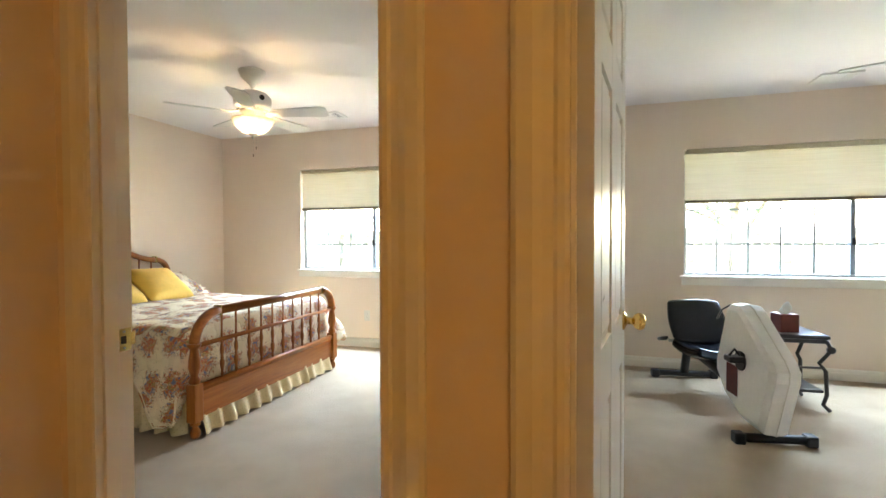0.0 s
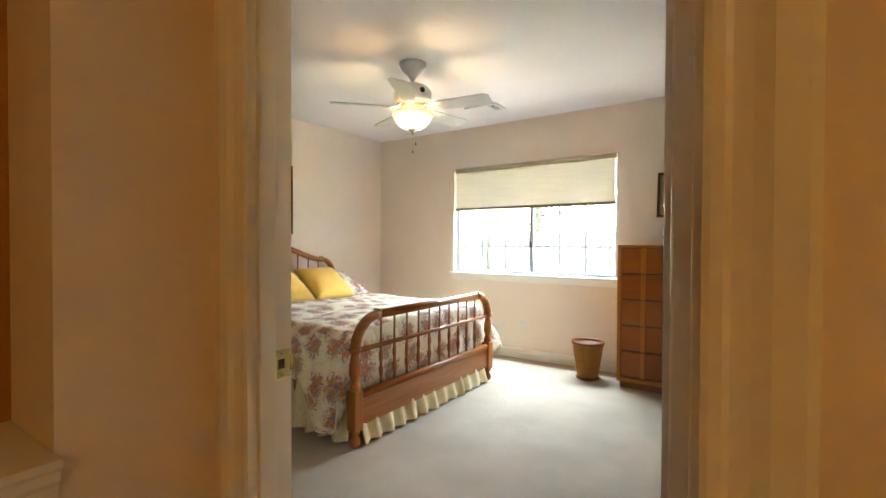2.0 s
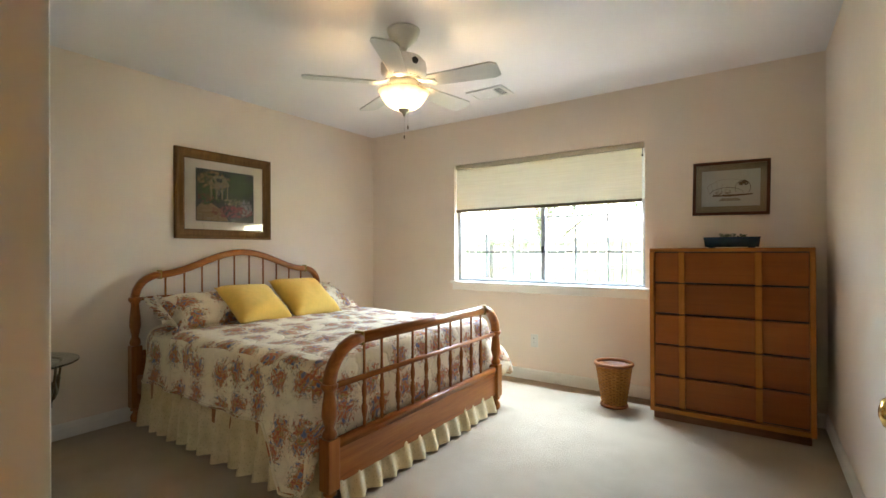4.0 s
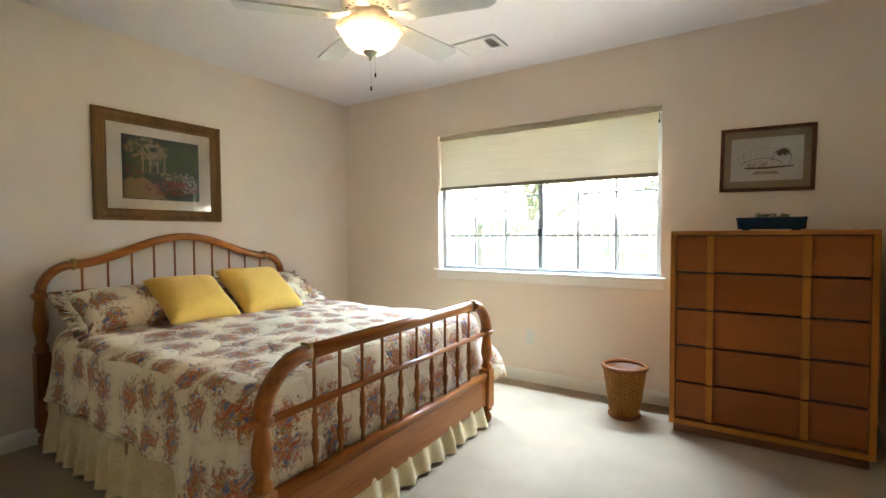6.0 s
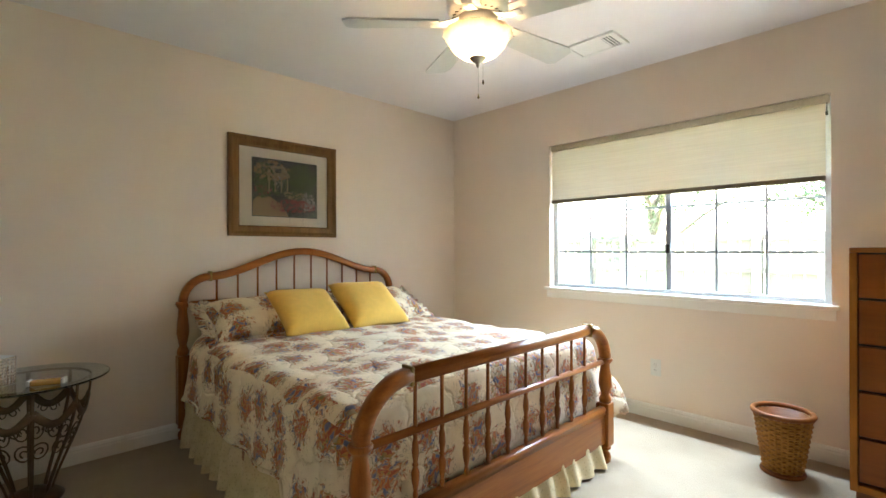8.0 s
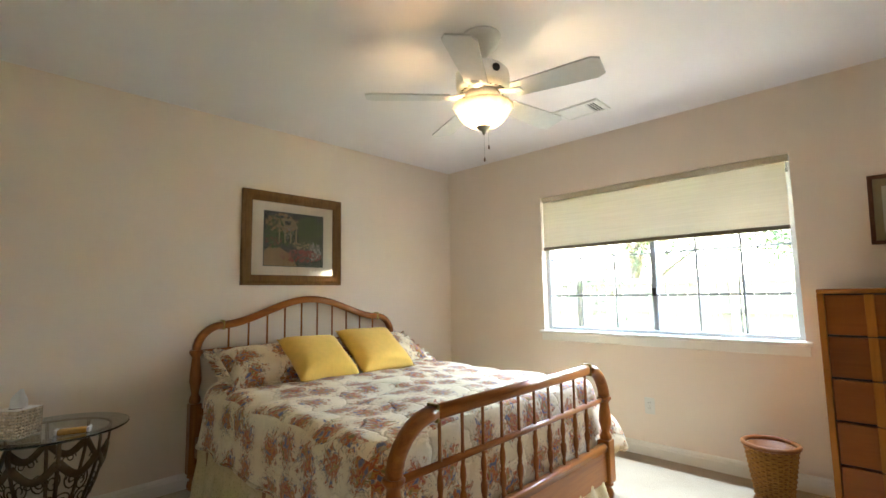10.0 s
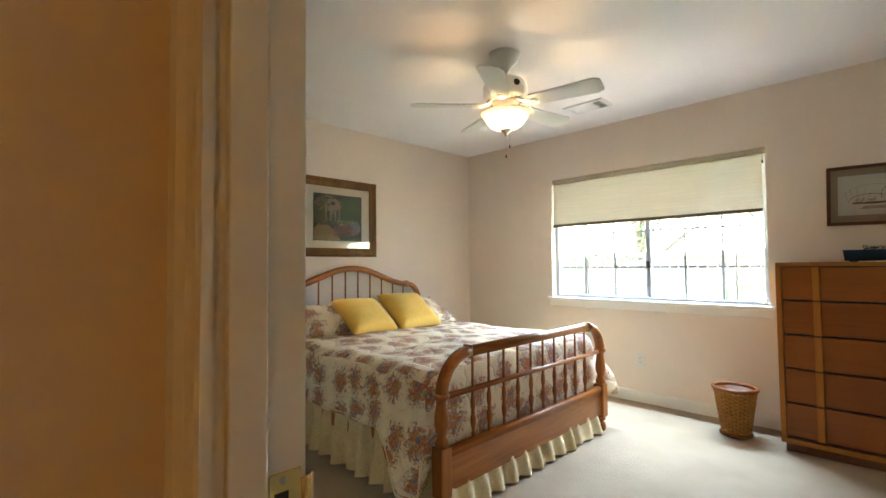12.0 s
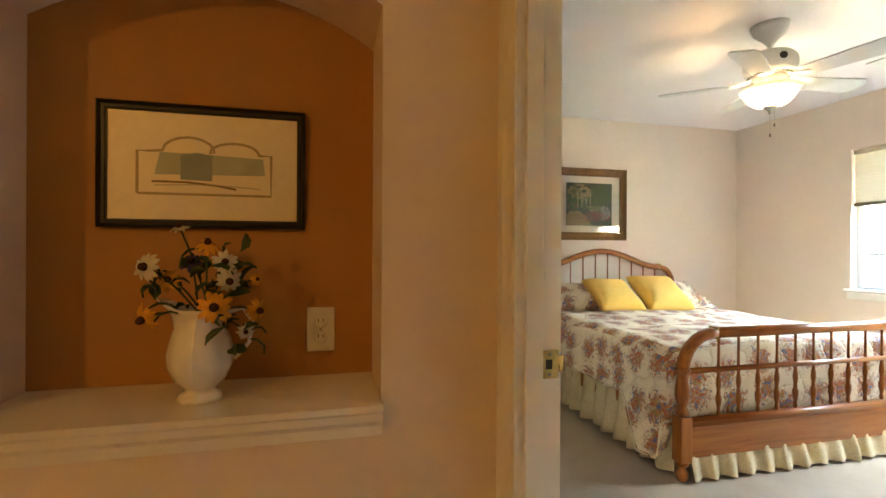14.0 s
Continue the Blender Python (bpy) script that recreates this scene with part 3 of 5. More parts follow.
def panel_door(label, hinge, turn, width, hand):
    """A six-panel door; hinge: its corner; local x runs from the hinge, y is its thickness; hand: the side of the knob face."""
    door = tagged(new("door_%d" % (1 if hand > 0 else 2)), label, "door", kind="structure")
    door.matrix_world = pose(hinge[0], hinge[1], 0.012, 0, 0, turn)
    T, top = 0.035, DOOR_H - 0.018
    stile, mid = 0.105, 0.1
    rails = ((0, 0.22), (0.78, 0.93), (1.55, 1.66), (top - 0.12, top))
    bm = bmesh.new()
    box(bm, 0, stile, 0, T, 0, top, bevel=0.002)
    box(bm, width - stile, width, 0, T, 0, top, bevel=0.002)
    box(bm, width / 2 - mid / 2, width / 2 + mid / 2, 0, T, 0, top)
    for a, b in rails:
        box(bm, stile, width - stile, 0.0005, T - 0.0005, a, b)
    part("leaf", bm, DOOR_PAINT, door)
    for (za, zb) in ((0.22, 0.78), (0.93, 1.55), (1.66, top - 0.12)):
        for xa, xb in ((stile, width / 2 - mid / 2), (width / 2 + mid / 2, width - stile)):
            bm = boxed(xa, xb, 0.009, T - 0.009, za, zb)
            rim = 0.03
            for s in (0, 1):
                y0, y1 = (0.009, 0.002) if s == 0 else (T - 0.009, T - 0.002)
                lo = [bm.verts.new(p) for p in ((xa + 0.012, y0, za + 0.012), (xb - 0.012, y0, za + 0.012), (xb - 0.012, y0, zb - 0.012), (xa + 0.012, y0, zb - 0.012))]
                hi = [bm.verts.new(p) for p in ((xa + rim, y1, za + rim), (xb - rim, y1, za + rim), (xb - rim, y1, zb - rim), (xa + rim, y1, zb - rim))]
                bm.faces.new(hi)
                for i in range(4):
                    bm.faces.new((lo[i], lo[(i + 1) % 4], hi[(i + 1) % 4], hi[i]))
            part("panel", bm, DOOR_PAINT, door)
    for s in (-1, 1):
        y = 0 if s < 0 else T
        turned = [(0.032, 0), (0.032, 0.003), (0.026, 0.007), (0.013, 0.012), (0.011, 0.024), (0.013, 0.03), (0.023, 0.036), (0.028, 0.046), (0.028, 0.054), (0.022, 0.064), (0.008, 0.069)]
        part("door_knob", lathe(turned, 20, m=pose(width - 0.06, y, 0.875 if hand > 0 else 0.905, 90 if s < 0 else -90, 0, 0)), BRASS, door, "polished brass knob")
    part("latch_plate", boxed(width, width + 0.0015, 0.006, T - 0.006, 0.875, 0.935), BRASS, door)
    for z in (0.2, 1.03, 1.85):
        part("hinge", lathe([(0.006, -0.045), (0.006, 0.045)], 10, m=pose(-0.003, -0.003 if hand > 0 else T + 0.003, z)), DOOR_PAINT, door)
    return door


# bedroom door: swung back along the partition
bed_door = panel_door("white six-panel door standing open against the wall", (0.042, 1.2), 86.0, 0.7, 1)
# second door: swung open into the exercise room
gym_door = panel_door("glossy white six-panel door standing open", (0.49, 0.962), 80.8, 0.735, -1)


def outlet(place, turn, label, big=1.0):
    o = thing("wall_outlet", label, "wall outlet", place, turn)
    part("cover", boxed(-0.035 * big, 0.035 * big, -0.006, 0.0, -0.057 * big, 0.057 * big, bevel=0.003), PLASTIC, o)
    for z in (-0.02, 0.02):
        s = part("socket", lathe([(0.016, 0), (0.016, 0.0015), (0.014, 0.0025)], 16, m=pose(0, -0.006, z, 90, 0, 0)), PLASTIC, o)
        for x in (-0.006, 0.006):
            # dark bar in place of a cut slot, its shade as colour
            part("slot", boxed(x - 0.001, x + 0.001, -0.0092, -0.008, z - 0.001, z + 0.008), DARK_AND_SHADE, s)
    part("screw", lathe([(0.003, 0), (0.002, 0.001)], 8, m=pose(0, -0.006, 0, 90, 0, 0)), PEWTER, o)


outlet((-1.805, NY, 0.35), 0, "ivory plastic wall outlet low on a cream wall")
outlet((NB, 0.448, 0.956), 90, "ivory plastic wall outlet on the ochre niche back")


def ceiling_vent(x0, x1, y0, y1):
    v = thing("ceiling_vent", "white stamped metal ceiling vent with louvres", "ceiling vent", ((x0 + x1) / 2, (y0 + y1) / 2, H))
    a, b = (x1 - x0) / 2, (y1 - y0) / 2
    bm = bmesh.new()
    for c in ((-a, a, -b, -b + 0.028), (-a, a, b - 0.028, b), (-a, -a + 0.028, -b + 0.028, b - 0.028), (a - 0.028, a, -b + 0.028, b - 0.028)):
        box(bm, *c, -0.014, 0, bevel=0.002)
    part("frame", bm, WHITE, v)
    part("backing", boxed(-a + 0.02, a - 0.02, -b + 0.02, b - 0.02, -0.004, -0.001), ALU_PALE, v)
    part("damper_plate", boxed(-a + 0.03, a - 0.095, -b + 0.03, b - 0.03, -0.0125, -0.0105, bevel=0.0008), WHITE, v)
    for i in range(4):
        x = a - 0.088 + 0.018 * i
        part("slat", boxed(-0.006, 0.006, -b + 0.03, b - 0.03, -0.0008, 0.0008, m=pose(x, 0, -0.0105, 0, 32, 0)), WHITE, v)
        # flat dark bar painted as the shade between louvres
        part("slot", boxed(x + 0.005, x + 0.011, -b + 0.034, b - 0.034, -0.007, -0.005), DARK_AND_SHADE, v)


ceiling_vent(-2.1, -1.78, 3.95, 4.17)
ceiling_vent(2.2, 2.47, 4.17, 4.4)

# pale brick returns outside the bedroom window
wall_n = bpy.data.objects["wall_north"]
brick = None
for side, x in ((0, W1[0] + 0.001), (1, W1[1] - 0.019)):
    for i in range(15):
        z = WZ0 + 0.005 + i * 0.076
        if brick is None:
            brick = part("brick", boxed(0, 0.018, 0, 0.055, 0, 0.064, bevel=0.004), BRICK, wall_n)
            brick.location = (x, OUT - 0.058, z)
        else:
            o = brick.copy()
            scene.collection.objects.link(o)
            o.location = (x, OUT - 0.058, z)

# ---- bedroom ----


def arc(cy, cz, r, a0, a1, k=8, x=0.0):
    return [(x, cy + r * math.cos(radians(a0 + (a1 - a0) * i / k)), cz + r * math.sin(radians(a0 + (a1 - a0) * i / k))) for i in range(k + 1)]


FOOT_X, HEAD_X = -1.742, -3.675
BY0, BY1 = 2.195, 3.765  # post centres

bed = thing("bed", "honey-brown spindle bed with turned posts, neatly made", "bed", (0, 0, 0))


def bed_post(x, y, ring, name="post"):
    """A square block with a turned foot below and a turned neck above, up to the ring."""
    lo, hi = 0.10, 0.33 if ring < 0.7 else 0.52
    m = Matrix.Translation((x, y, 0))
    bm = lathe([(0.016, 0), (0.027, 0.012), (0.031, 0.035), (0.026, 0.055), (0.017, 0.066), (0.017, 0.074), (0.03, 0.082), (0.03, 0.09), (0.024, lo)], 18, m=m)
    box(bm, x - 0.034, x + 0.034, y - 0.034, y + 0.034, lo, hi, bevel=0.006)
    d = ring - hi
    lathe([(0.03, hi), (0.034, hi + 0.06 * d), (0.03, hi + 0.12 * d), (0.021, hi + 0.18 * d), (0.024, hi + 0.24 * d), (0.035, hi + 0.42 * d), (0.033, hi + 0.58 * d), (0.026, hi + 0.78 * d), (0.024, hi + 0.88 * d), (0.034, hi + 0.93 * d), (0.04, hi + 0.97 * d), (0.04, ring), (0.034, ring + 0.006)], 18, bm, m)
    return part(name, bm, BED_Z, bed)


FR, HR = 0.565, 0.842
for y in (BY0, BY1):
    bed_post(FOOT_X, y, FR)
    bed_post(HEAD_X, y, HR)

# footboard
TOPZ = 0.742
rad = 0.19
r0, r1 = BY0 + rad, BY1 - rad
for side in (0, 1):
    line = arc(r0, TOPZ - rad, rad, 180, 90, 8, FOOT_X) if side == 0 else arc(r1, TOPZ - rad, rad, 0, 90, 8, FOOT_X)
    part("rail_bend", sweep(line, oblong(0.05, 0.062, 0.014), up=(1, 0, 0)), BED_Y, bed)
part("top_rail", sweep([(FOOT_X, r0, TOPZ), (FOOT_X, r1, TOPZ)], oblong(0.044, 0.052, 0.012), up=(0, 0, 1)), BED_Y, bed)
for y in (r0, r1):
    part("bracket", boxed(FOOT_X - 0.028, FOOT_X + 0.028, y - 0.006, y + 0.006, TOPZ - 0.032, TOPZ + 0.034, bevel=0.003), AGED_BRASS, bed, "thin brass band")
MIDZ, PTOP = 0.553, 0.315
part("mid_rail", sweep([(FOOT_X, BY0 + 0.02, MIDZ), (FOOT_X, BY1 - 0.02, MIDZ)], oblong(0.024, 0.026, 0.007)), BED_Y, bed)
part("foot_panel", boxed(FOOT_X - 0.014, FOOT_X + 0.014, BY0 + 0.03, BY1 - 0.03, 0.115, PTOP - 0.04, bevel=0.003), BED_Y, bed)
part("panel_moulding", sweep([(FOOT_X, BY0 + 0.03, PTOP - 0.02), (FOOT_X, BY1 - 0.03, PTOP - 0.02)], [(-0.02, -0.02), (0.02, -0.02), (0.018, -0.008), (0.024, -0.002), (0.022, 0.012), (0.012, 0.02), (-0.012, 0.02), (-0.022, 0.012)]), BED_Y, bed)
N = 10
low = PTOP
for i in range(N):
    y = r0 + 0.03 + (r1 - r0 - 0.06) * i / (N - 1)
    d = MIDZ - 0.012 - low
    bm = lathe([(0.008, low), (0.01, low + 0.08 * d), (0.007, low + 0.14 * d), (0.014, low + 0.3 * d), (0.015, low + 0.42 * d), (0.008, low + 0.5 * d), (0.012, low + 0.53 * d), (0.008, low + 0.56 * d), (0.013, low + 0.72 * d), (0.011, low + 0.85 * d), (0.007, low + 0.93 * d), (0.01, MIDZ - 0.012)], 10, m=Matrix.Translation((FOOT_X, y, 0)))
    part("baluster", bm, BED_Z, bed)
    part("spindle", lathe([(0.008, MIDZ + 0.01), (0.0065, MIDZ + 0.05), (0.0065, TOPZ - 0.05), (0.008, TOPZ - 0.024)], 8, m=Matrix.Translation((FOOT_X, y, 0))), BED_Z, bed)

# headboard with its wavy crest
PEAK, BRZ = 1.15, 0.995
hr = 0.155
h0, h1 = BY0 + hr, BY1 - hr


def crest(y):
    u = (y - h0) / (h1 - h0)
    return BRZ + (PEAK - BRZ) * (0.5 - 0.5 * math.cos(2 * math.pi * min(max(u, 0), 1))) ** 0.9


for side in (0, 1):
    line = arc(h0, BRZ - hr, hr, 180, 90, 8, HEAD_X) if side == 0 else arc(h1, BRZ - hr, hr, 0, 90, 8, HEAD_X)
    part("rail_bend", sweep(line, oblong(0.046, 0.058, 0.013), up=(1, 0, 0)), BED_Y, bed)
line = [(HEAD_X, h0 + (h1 - h0) * i / 40, crest(h0 + (h1 - h0) * i / 40)) for i in range(41)]
part("crest_rail", sweep(line, oblong(0.05, 0.044, 0.012), up=(1, 0, 0)), BED_Y, bed)
for y in (h0, h1):
    part("bracket", boxed(HEAD_X - 0.029, HEAD_X + 0.029, y - 0.006, y + 0.006, BRZ - 0.03, BRZ + 0.033, bevel=0.003), AGED_BRASS, bed, "thin brass band")
part("mid_rail", sweep([(HEAD_X, BY0 + 0.02, 0.835), (HEAD_X, BY1 - 0.02, 0.835)], oblong(0.024, 0.024, 0.006)), BED_Y, bed)
part("head_panel", boxed(HEAD_X - 0.012, HEAD_X + 0.012, BY0 + 0.03, BY1 - 0.03, 0.25, 0.48, bevel=0.003), BED_Y, bed)
for i in range(10):
    y = h0 + 0.04 + (h1 - h0 - 0.08) * i / 9
    part("spindle", lathe([(0.008, 0.5), (0.007, 0.85), (0.0065, crest(y) - 0.06), (0.008, crest(y) - 0.018)], 8, m=Matrix.Translation((HEAD_X, y, 0))), BED_Z, bed)
for y in (BY0 + 0.01, BY1 - 0.01):
    part("side_rail", boxed(HEAD_X + 0.03, FOOT_X - 0.03, y - 0.012, y + 0.012, 0.2, 0.32, bevel=0.003), BED_X, bed)
solo("mattress", boxed(HEAD_X + 0.04, FOOT_X - 0.06, BY0 + 0.04, BY1 - 0.04, 0.2, 0.56, bevel=0.05), PAPER, "white mattress under a floral comforter", "mattress")

# comforter: puffed sheet over the mattress with deep side drops
CT = 0.65


def comforter_rows():
    x0, x1 = HEAD_X + 0.15, FOOT_X - 0.045
    rows = []
    nx, ns = 64, 14
    for i in range(nx + 9):
        foot = max(0, i - nx) / 8
        u = min(i / nx, 1.0)
        x = x0 + (x1 - 0.06 - x0) * u
        top = CT
        if foot:
            x += 0.06 * min(1, math.sin(foot * math.pi / 2) * 1.2)
            top = CT - 0.06 * (1 - math.cos(min(1, foot * 1.6) * math.pi / 2)) - 0.33 * max(0, foot - 0.35) / 0.65
        dip = min(1.0, max(0.0, (u - 0.84) / 0.12)) ** 1.3
        out = 0.05 * dip
        hem0 = 0.35 - 0.24 * dip + 0.02 * wavy(x, 1, 0, 3)
        hem1 = 0.35 - 0.12 * dip + 0.08 * foot * foot + 0.02 * wavy(x, 5, 0, 3)
        tuck = max(0.0, 1 - u / 0.1)
        y0, y1 = BY0 - 0.05 + 0.055 * tuck, BY1 + 0.04
        rr = 0.09
        row = []
        for j in range(ns + 1):
            w = j / ns
            z = hem0 + (top - rr - hem0) * w
            fold = 0.014 * math.sin(x * 17 + 2 * wavy(x, 0, 0, 4)) * (1 - w)
            row.append((x + 0.05 * tuck * (1 - w), y0 - (0.03 + out) * (1 - w) * (1 - 0.7 * tuck) + fold, z))
        for a in range(1, 6):
            t = radians(90 * a / 6)
            row.append((x, y0 + rr * (1 - math.cos(t)), top - rr + rr * math.sin(t)))
        for j in range(25):
            w = j / 24
            row.append((x, y0 + rr + (y1 - y0 - 2 * rr) * w, top + 0.012 * math.sin(math.pi * w)))
        for a in range(5, 0, -1):
            t = radians(90 * a / 6)
            row.append((x, y1 - rr * (1 - math.cos(t)), top - rr + rr * math.sin(t)))
        for j in range(ns + 1):
            w = 1 - j / ns
            z = hem1 + (top - rr - hem1) * w
            fold = 0.014 * math.sin(x * 15 + 1) * (1 - w)
            row.append((x + 0.1 * dip * (1 - w), y1 + (0.03 * (1 - w) + 0.2 * dip * (1 - 0.45 * foot) * math.sin(0.72 * math.pi * (1 - w))) + fold, z))
        puffed = []
        for px, py, pz in row:
            q = wavy(px, py, pz, 5.5)
            seam = abs(math.sin(px * 9 + 1.6 * wavy(px, py, 3, 2.5))) ** 0.35
            lift = 0.018 * q + 0.02 * seam
            side = min(1, max(0, (pz - 0.5) / 0.1))
            puffed.append((px + 0.01 * wavy(py, pz, px, 4), py + (0.01 * q if side < 1 else 0), pz + lift * side - 0.008))
        rows.append(puffed)
    return rows


quilt = solo("comforter", grid(bmesh.new(), comforter_rows()), FLORAL, "cream quilted comforter printed with red and blue bouquets", "comforter")
thick = quilt.modifiers.new("thickness", "SOLIDIFY")
thick.thickness, thick.offset = 0.02, -1
for edge in (0, -1):
    line = [row[edge] for row in comforter_rows()[0:68:2]]
    part("hem", tube(line, 0.009, 6), FLORAL, quilt, "rolled cloth hem")


def ruffle(line, z0, z1, depth, pitch, seed, flare=0.03):
    """A gathered cloth strip that hangs along a line; line: (x, y) from start to end, depth along its normal."""
    (xa, ya), (xb, yb) = line
    length = math.hypot(xb - xa, yb - ya)
    tx, ty = (xb - xa) / length, (yb - ya) / length
    k = int(length / 0.008)
    rows = [[], [], [], [], []]
    phase = 0.0
    for i in range(k + 1):
        s = length * i / k
        phase += 2 * math.pi * 0.008 / (pitch * (1 + 0.75 * wavy(s, seed, 0, 5)))
        for r in range(5):
            w = r / 4
            a = depth * (0.25 + 0.75 * w) * math.sin(phase + 0.5 * w) * (0.75 + 0.8 * wavy(s, seed, w * 0.4, 7)) + flare * w
            rows[r].append((xa + tx * s - ty * -a, ya + ty * s + tx * -a, z1 + (z0 - z1) * w + (0.004 + 0.012 * w) * wavy(s, w, seed, 9)))
    bm = bmesh.new()
    grid(bm, rows)
    return bm


skirt = thing("bed_skirt", "gathered pale yellow bed skirt with a tiny print", "bed skirt", (0, 0, 0))
part("side_ruffle", ruffle(((HEAD_X + 0.15, BY0 - 0.005), (FOOT_X - 0.05, BY0 - 0.005)), 0.022, 0.38, 0.036, 0.13, 1), SKIRT, skirt)
part("foot_ruffle", ruffle(((FOOT_X - 0.035, BY0 + 0.04), (FOOT_X - 0.035, BY1 - 0.04)), 0.014, 0.25, 0.024, 0.12, 2, 0.07), SKIRT, skirt)
part("far_ruffle", ruffle(((FOOT_X - 0.05, BY1 + 0.005), (HEAD_X + 0.1, BY1 + 0.005)), 0.03, 0.34, 0.024, 0.085, 3), SKIRT, skirt)


def cushion(w, h, t, k=18, frill=0.0):
    """A stuffed cushion in the xy plane with drawn-in sides and pointed corners."""
    bm = bmesh.new()
    for s in (1, -1):
        rows = []
        for i in range(k + 1):
            row = []
            for j in range(k + 1):
                u, v = 2 * i / k - 1, 2 * j / k - 1
                pull = 0.1
                x = w / 2 * u * (1 - pull * (1 - abs(v) ** 2) * abs(u))
                y = h / 2 * v * (1 - pull * (1 - abs(u) ** 2) * abs(v))
                z = s * t / 2 * ((1 - u**4) * (1 - v**4)) ** 0.55
                z += s * 0.006 * wavy(x, y, s, 12) * (1 - u * u) * (1 - v * v)
                row.append((x, y, z))
            rows.append(row)
        grid(bm, rows)
    bmesh.ops.remove_doubles(bm, verts=bm.verts, dist=0.0004)
    if frill:
        ring = []
        q = 160
        for i in range(q):
            a = 4 * i / q
            e, f = int(a), a % 1
            u, v = ((2 * f - 1, -1), (1, 2 * f - 1), (1 - 2 * f, 1), (-1, 1 - 2 * f))[e]
            ring.append((u, v))
        ins, outs, back = [], [], []
        for i, (u, v) in enumerate(ring):
            wave = 0.012 * math.sin(i * 1.05) + 0.006 * math.sin(i * 2.3)
            ins.append(bm.verts.new((w / 2 * u * 0.94, h / 2 * v * 0.94, 0.003)))
            outs.append(bm.verts.new((w / 2 * u + frill * u, h / 2 * v + frill * v, wave)))
            back.append(bm.verts.new((w / 2 * u * 0.94, h / 2 * v * 0.94, -0.004)))
        for i in range(q):
            j = (i + 1) % q
            for a, b in ((ins, outs), (outs, back)):
                f = bm.faces.new((a[i], a[j], b[j], b[i]))
                f.smooth = True
    return bm


def laid(x, y, z, tilt, spin=0.0, lean=0.0):
    """Stands a cushion against the headboard: its width along y, its back to -x."""
    return Matrix.Translation((x, y, z)) @ pose(0, 0, 0, lean, 0, 0) @ pose(0, 0, 0, 0, tilt, 0) @ pose(0, 0, 0, 0, 0, 90 + spin)


for y in (2.53, 3.43):
    solo("pillow", cushion(0.6, 0.36, 0.19, frill=0.05), FLORAL, "floral pillow with a ruffled edge against the headboard", "pillow", laid(-3.32, y, 0.75, 27), "pillows on the bed")
solo("pillow", cushion(0.41, 0.42, 0.15), YELLOW, "square yellow cushion leaning on floral pillows", "pillow", laid(-3.14, 2.745, 0.79, 31, -3), "pillows on the bed")
solo("pillow", cushion(0.44, 0.43, 0.15), YELLOW, "square yellow cushion leaning on floral pillows", "pillow", laid(-3.11, 3.17, 0.803, 35, -2), "pillows on the bed")


# chest of drawers
def chest():
    x0, x1, y0, y1, top = -0.782, 0.108, 4.2, 4.585, 1.164
    c = thing("chest_of_drawers", "tall warm brown wooden chest with five drawers", "chest of drawers", ((x0 + x1) / 2, (y0 + y1) / 2, 0))
    w, d = (x1 - x0) / 2, (y1 - y0) / 2
    part("top", boxed(-w, w, -d, d, top - 0.024, top, bevel=0.005), CHEST_TOP, c)
    for s in (-1, 1):
        part("side", boxed(min(s * w, s * (w - 0.028)), max(s * w, s * (w - 0.028)), -d, d, 0.055, top - 0.024, bevel=0.003), CHEST_Z, c)
    part("back", boxed(-w + 0.028, w - 0.028, d - 0.012, d - 0.002, 0.055, top - 0.024), CHEST_DARK, c)
    part("bottom_rail", boxed(-w + 0.028, w - 0.028, -d + 0.002, d - 0.012, 0.055, 0.085, bevel=0.002), CHEST_TOP, c)
    part("plinth", boxed(-w + 0.02, w - 0.02, -d + 0.03, d - 0.01, 0, 0.055, bevel=0.002), CHEST_DARK, c)
    # near-black filler block: the shade in the gaps between drawers, as colour
    part("carcase_inside", boxed(-w + 0.029, w - 0.029, -d + 0.04, d - 0.013, 0.086, top - 0.025), DARK_AND_SHADE, c)
    a, b = 0.09, top - 0.03
    step = (b - a) / 5
    for i in range(5):
        z0, z1 = a + i * step + 0.011, a + (i + 1) * step - 0.001
        dr = part("drawer", boxed(-w + 0.031, w - 0.031, -d + 0.008, -d + 0.04, z0, z1, bevel=0.003), CHEST_X, c)
        for f in (0.222, 0.692):
            xs = -w + 2 * w * f
            part("pull_strip", boxed(xs - 0.018, xs + 0.018, -d - 0.008, -d + 0.01, z0 - 0.004, z1 + 0.003, bevel=0.003), CHEST_Z, dr, "lighter upright pull strip")
    return c


chest()

tray = thing("planter_tray", "low dark blue glazed tray planted with moss", "planter", (-0.31, 4.38, 1.164))
bm = bmesh.new()
rows = []
for w, h, z in ((0.144, 0.05, 0.006), (0.15, 0.055, 0.007), (0.157, 0.064, 0.06), (0.16, 0.067, 0.066), (0.16, 0.067, 0.071), (0.15, 0.058, 0.071), (0.148, 0.056, 0.05)):
    ring = []
    for i in range(32):
        t = 2 * math.pi * i / 32
        c, s = math.cos(t), math.sin(t)
        ring.append((w * abs(c) ** 0.18 * (1 if c > 0 else -1), h * abs(s) ** 0.18 * (1 if s > 0 else -1), z))
    rows.append(ring + ring[:1])
grid(bm, rows)
part("dish", bm, BLUE_GLAZE, tray)
for sx in (-0.11, 0.11):
    part("foot", boxed(sx - 0.02, sx + 0.02, -0.035, 0.035, 0, 0.01, bevel=0.002), BLUE_GLAZE, tray)
bm = bmesh.new()
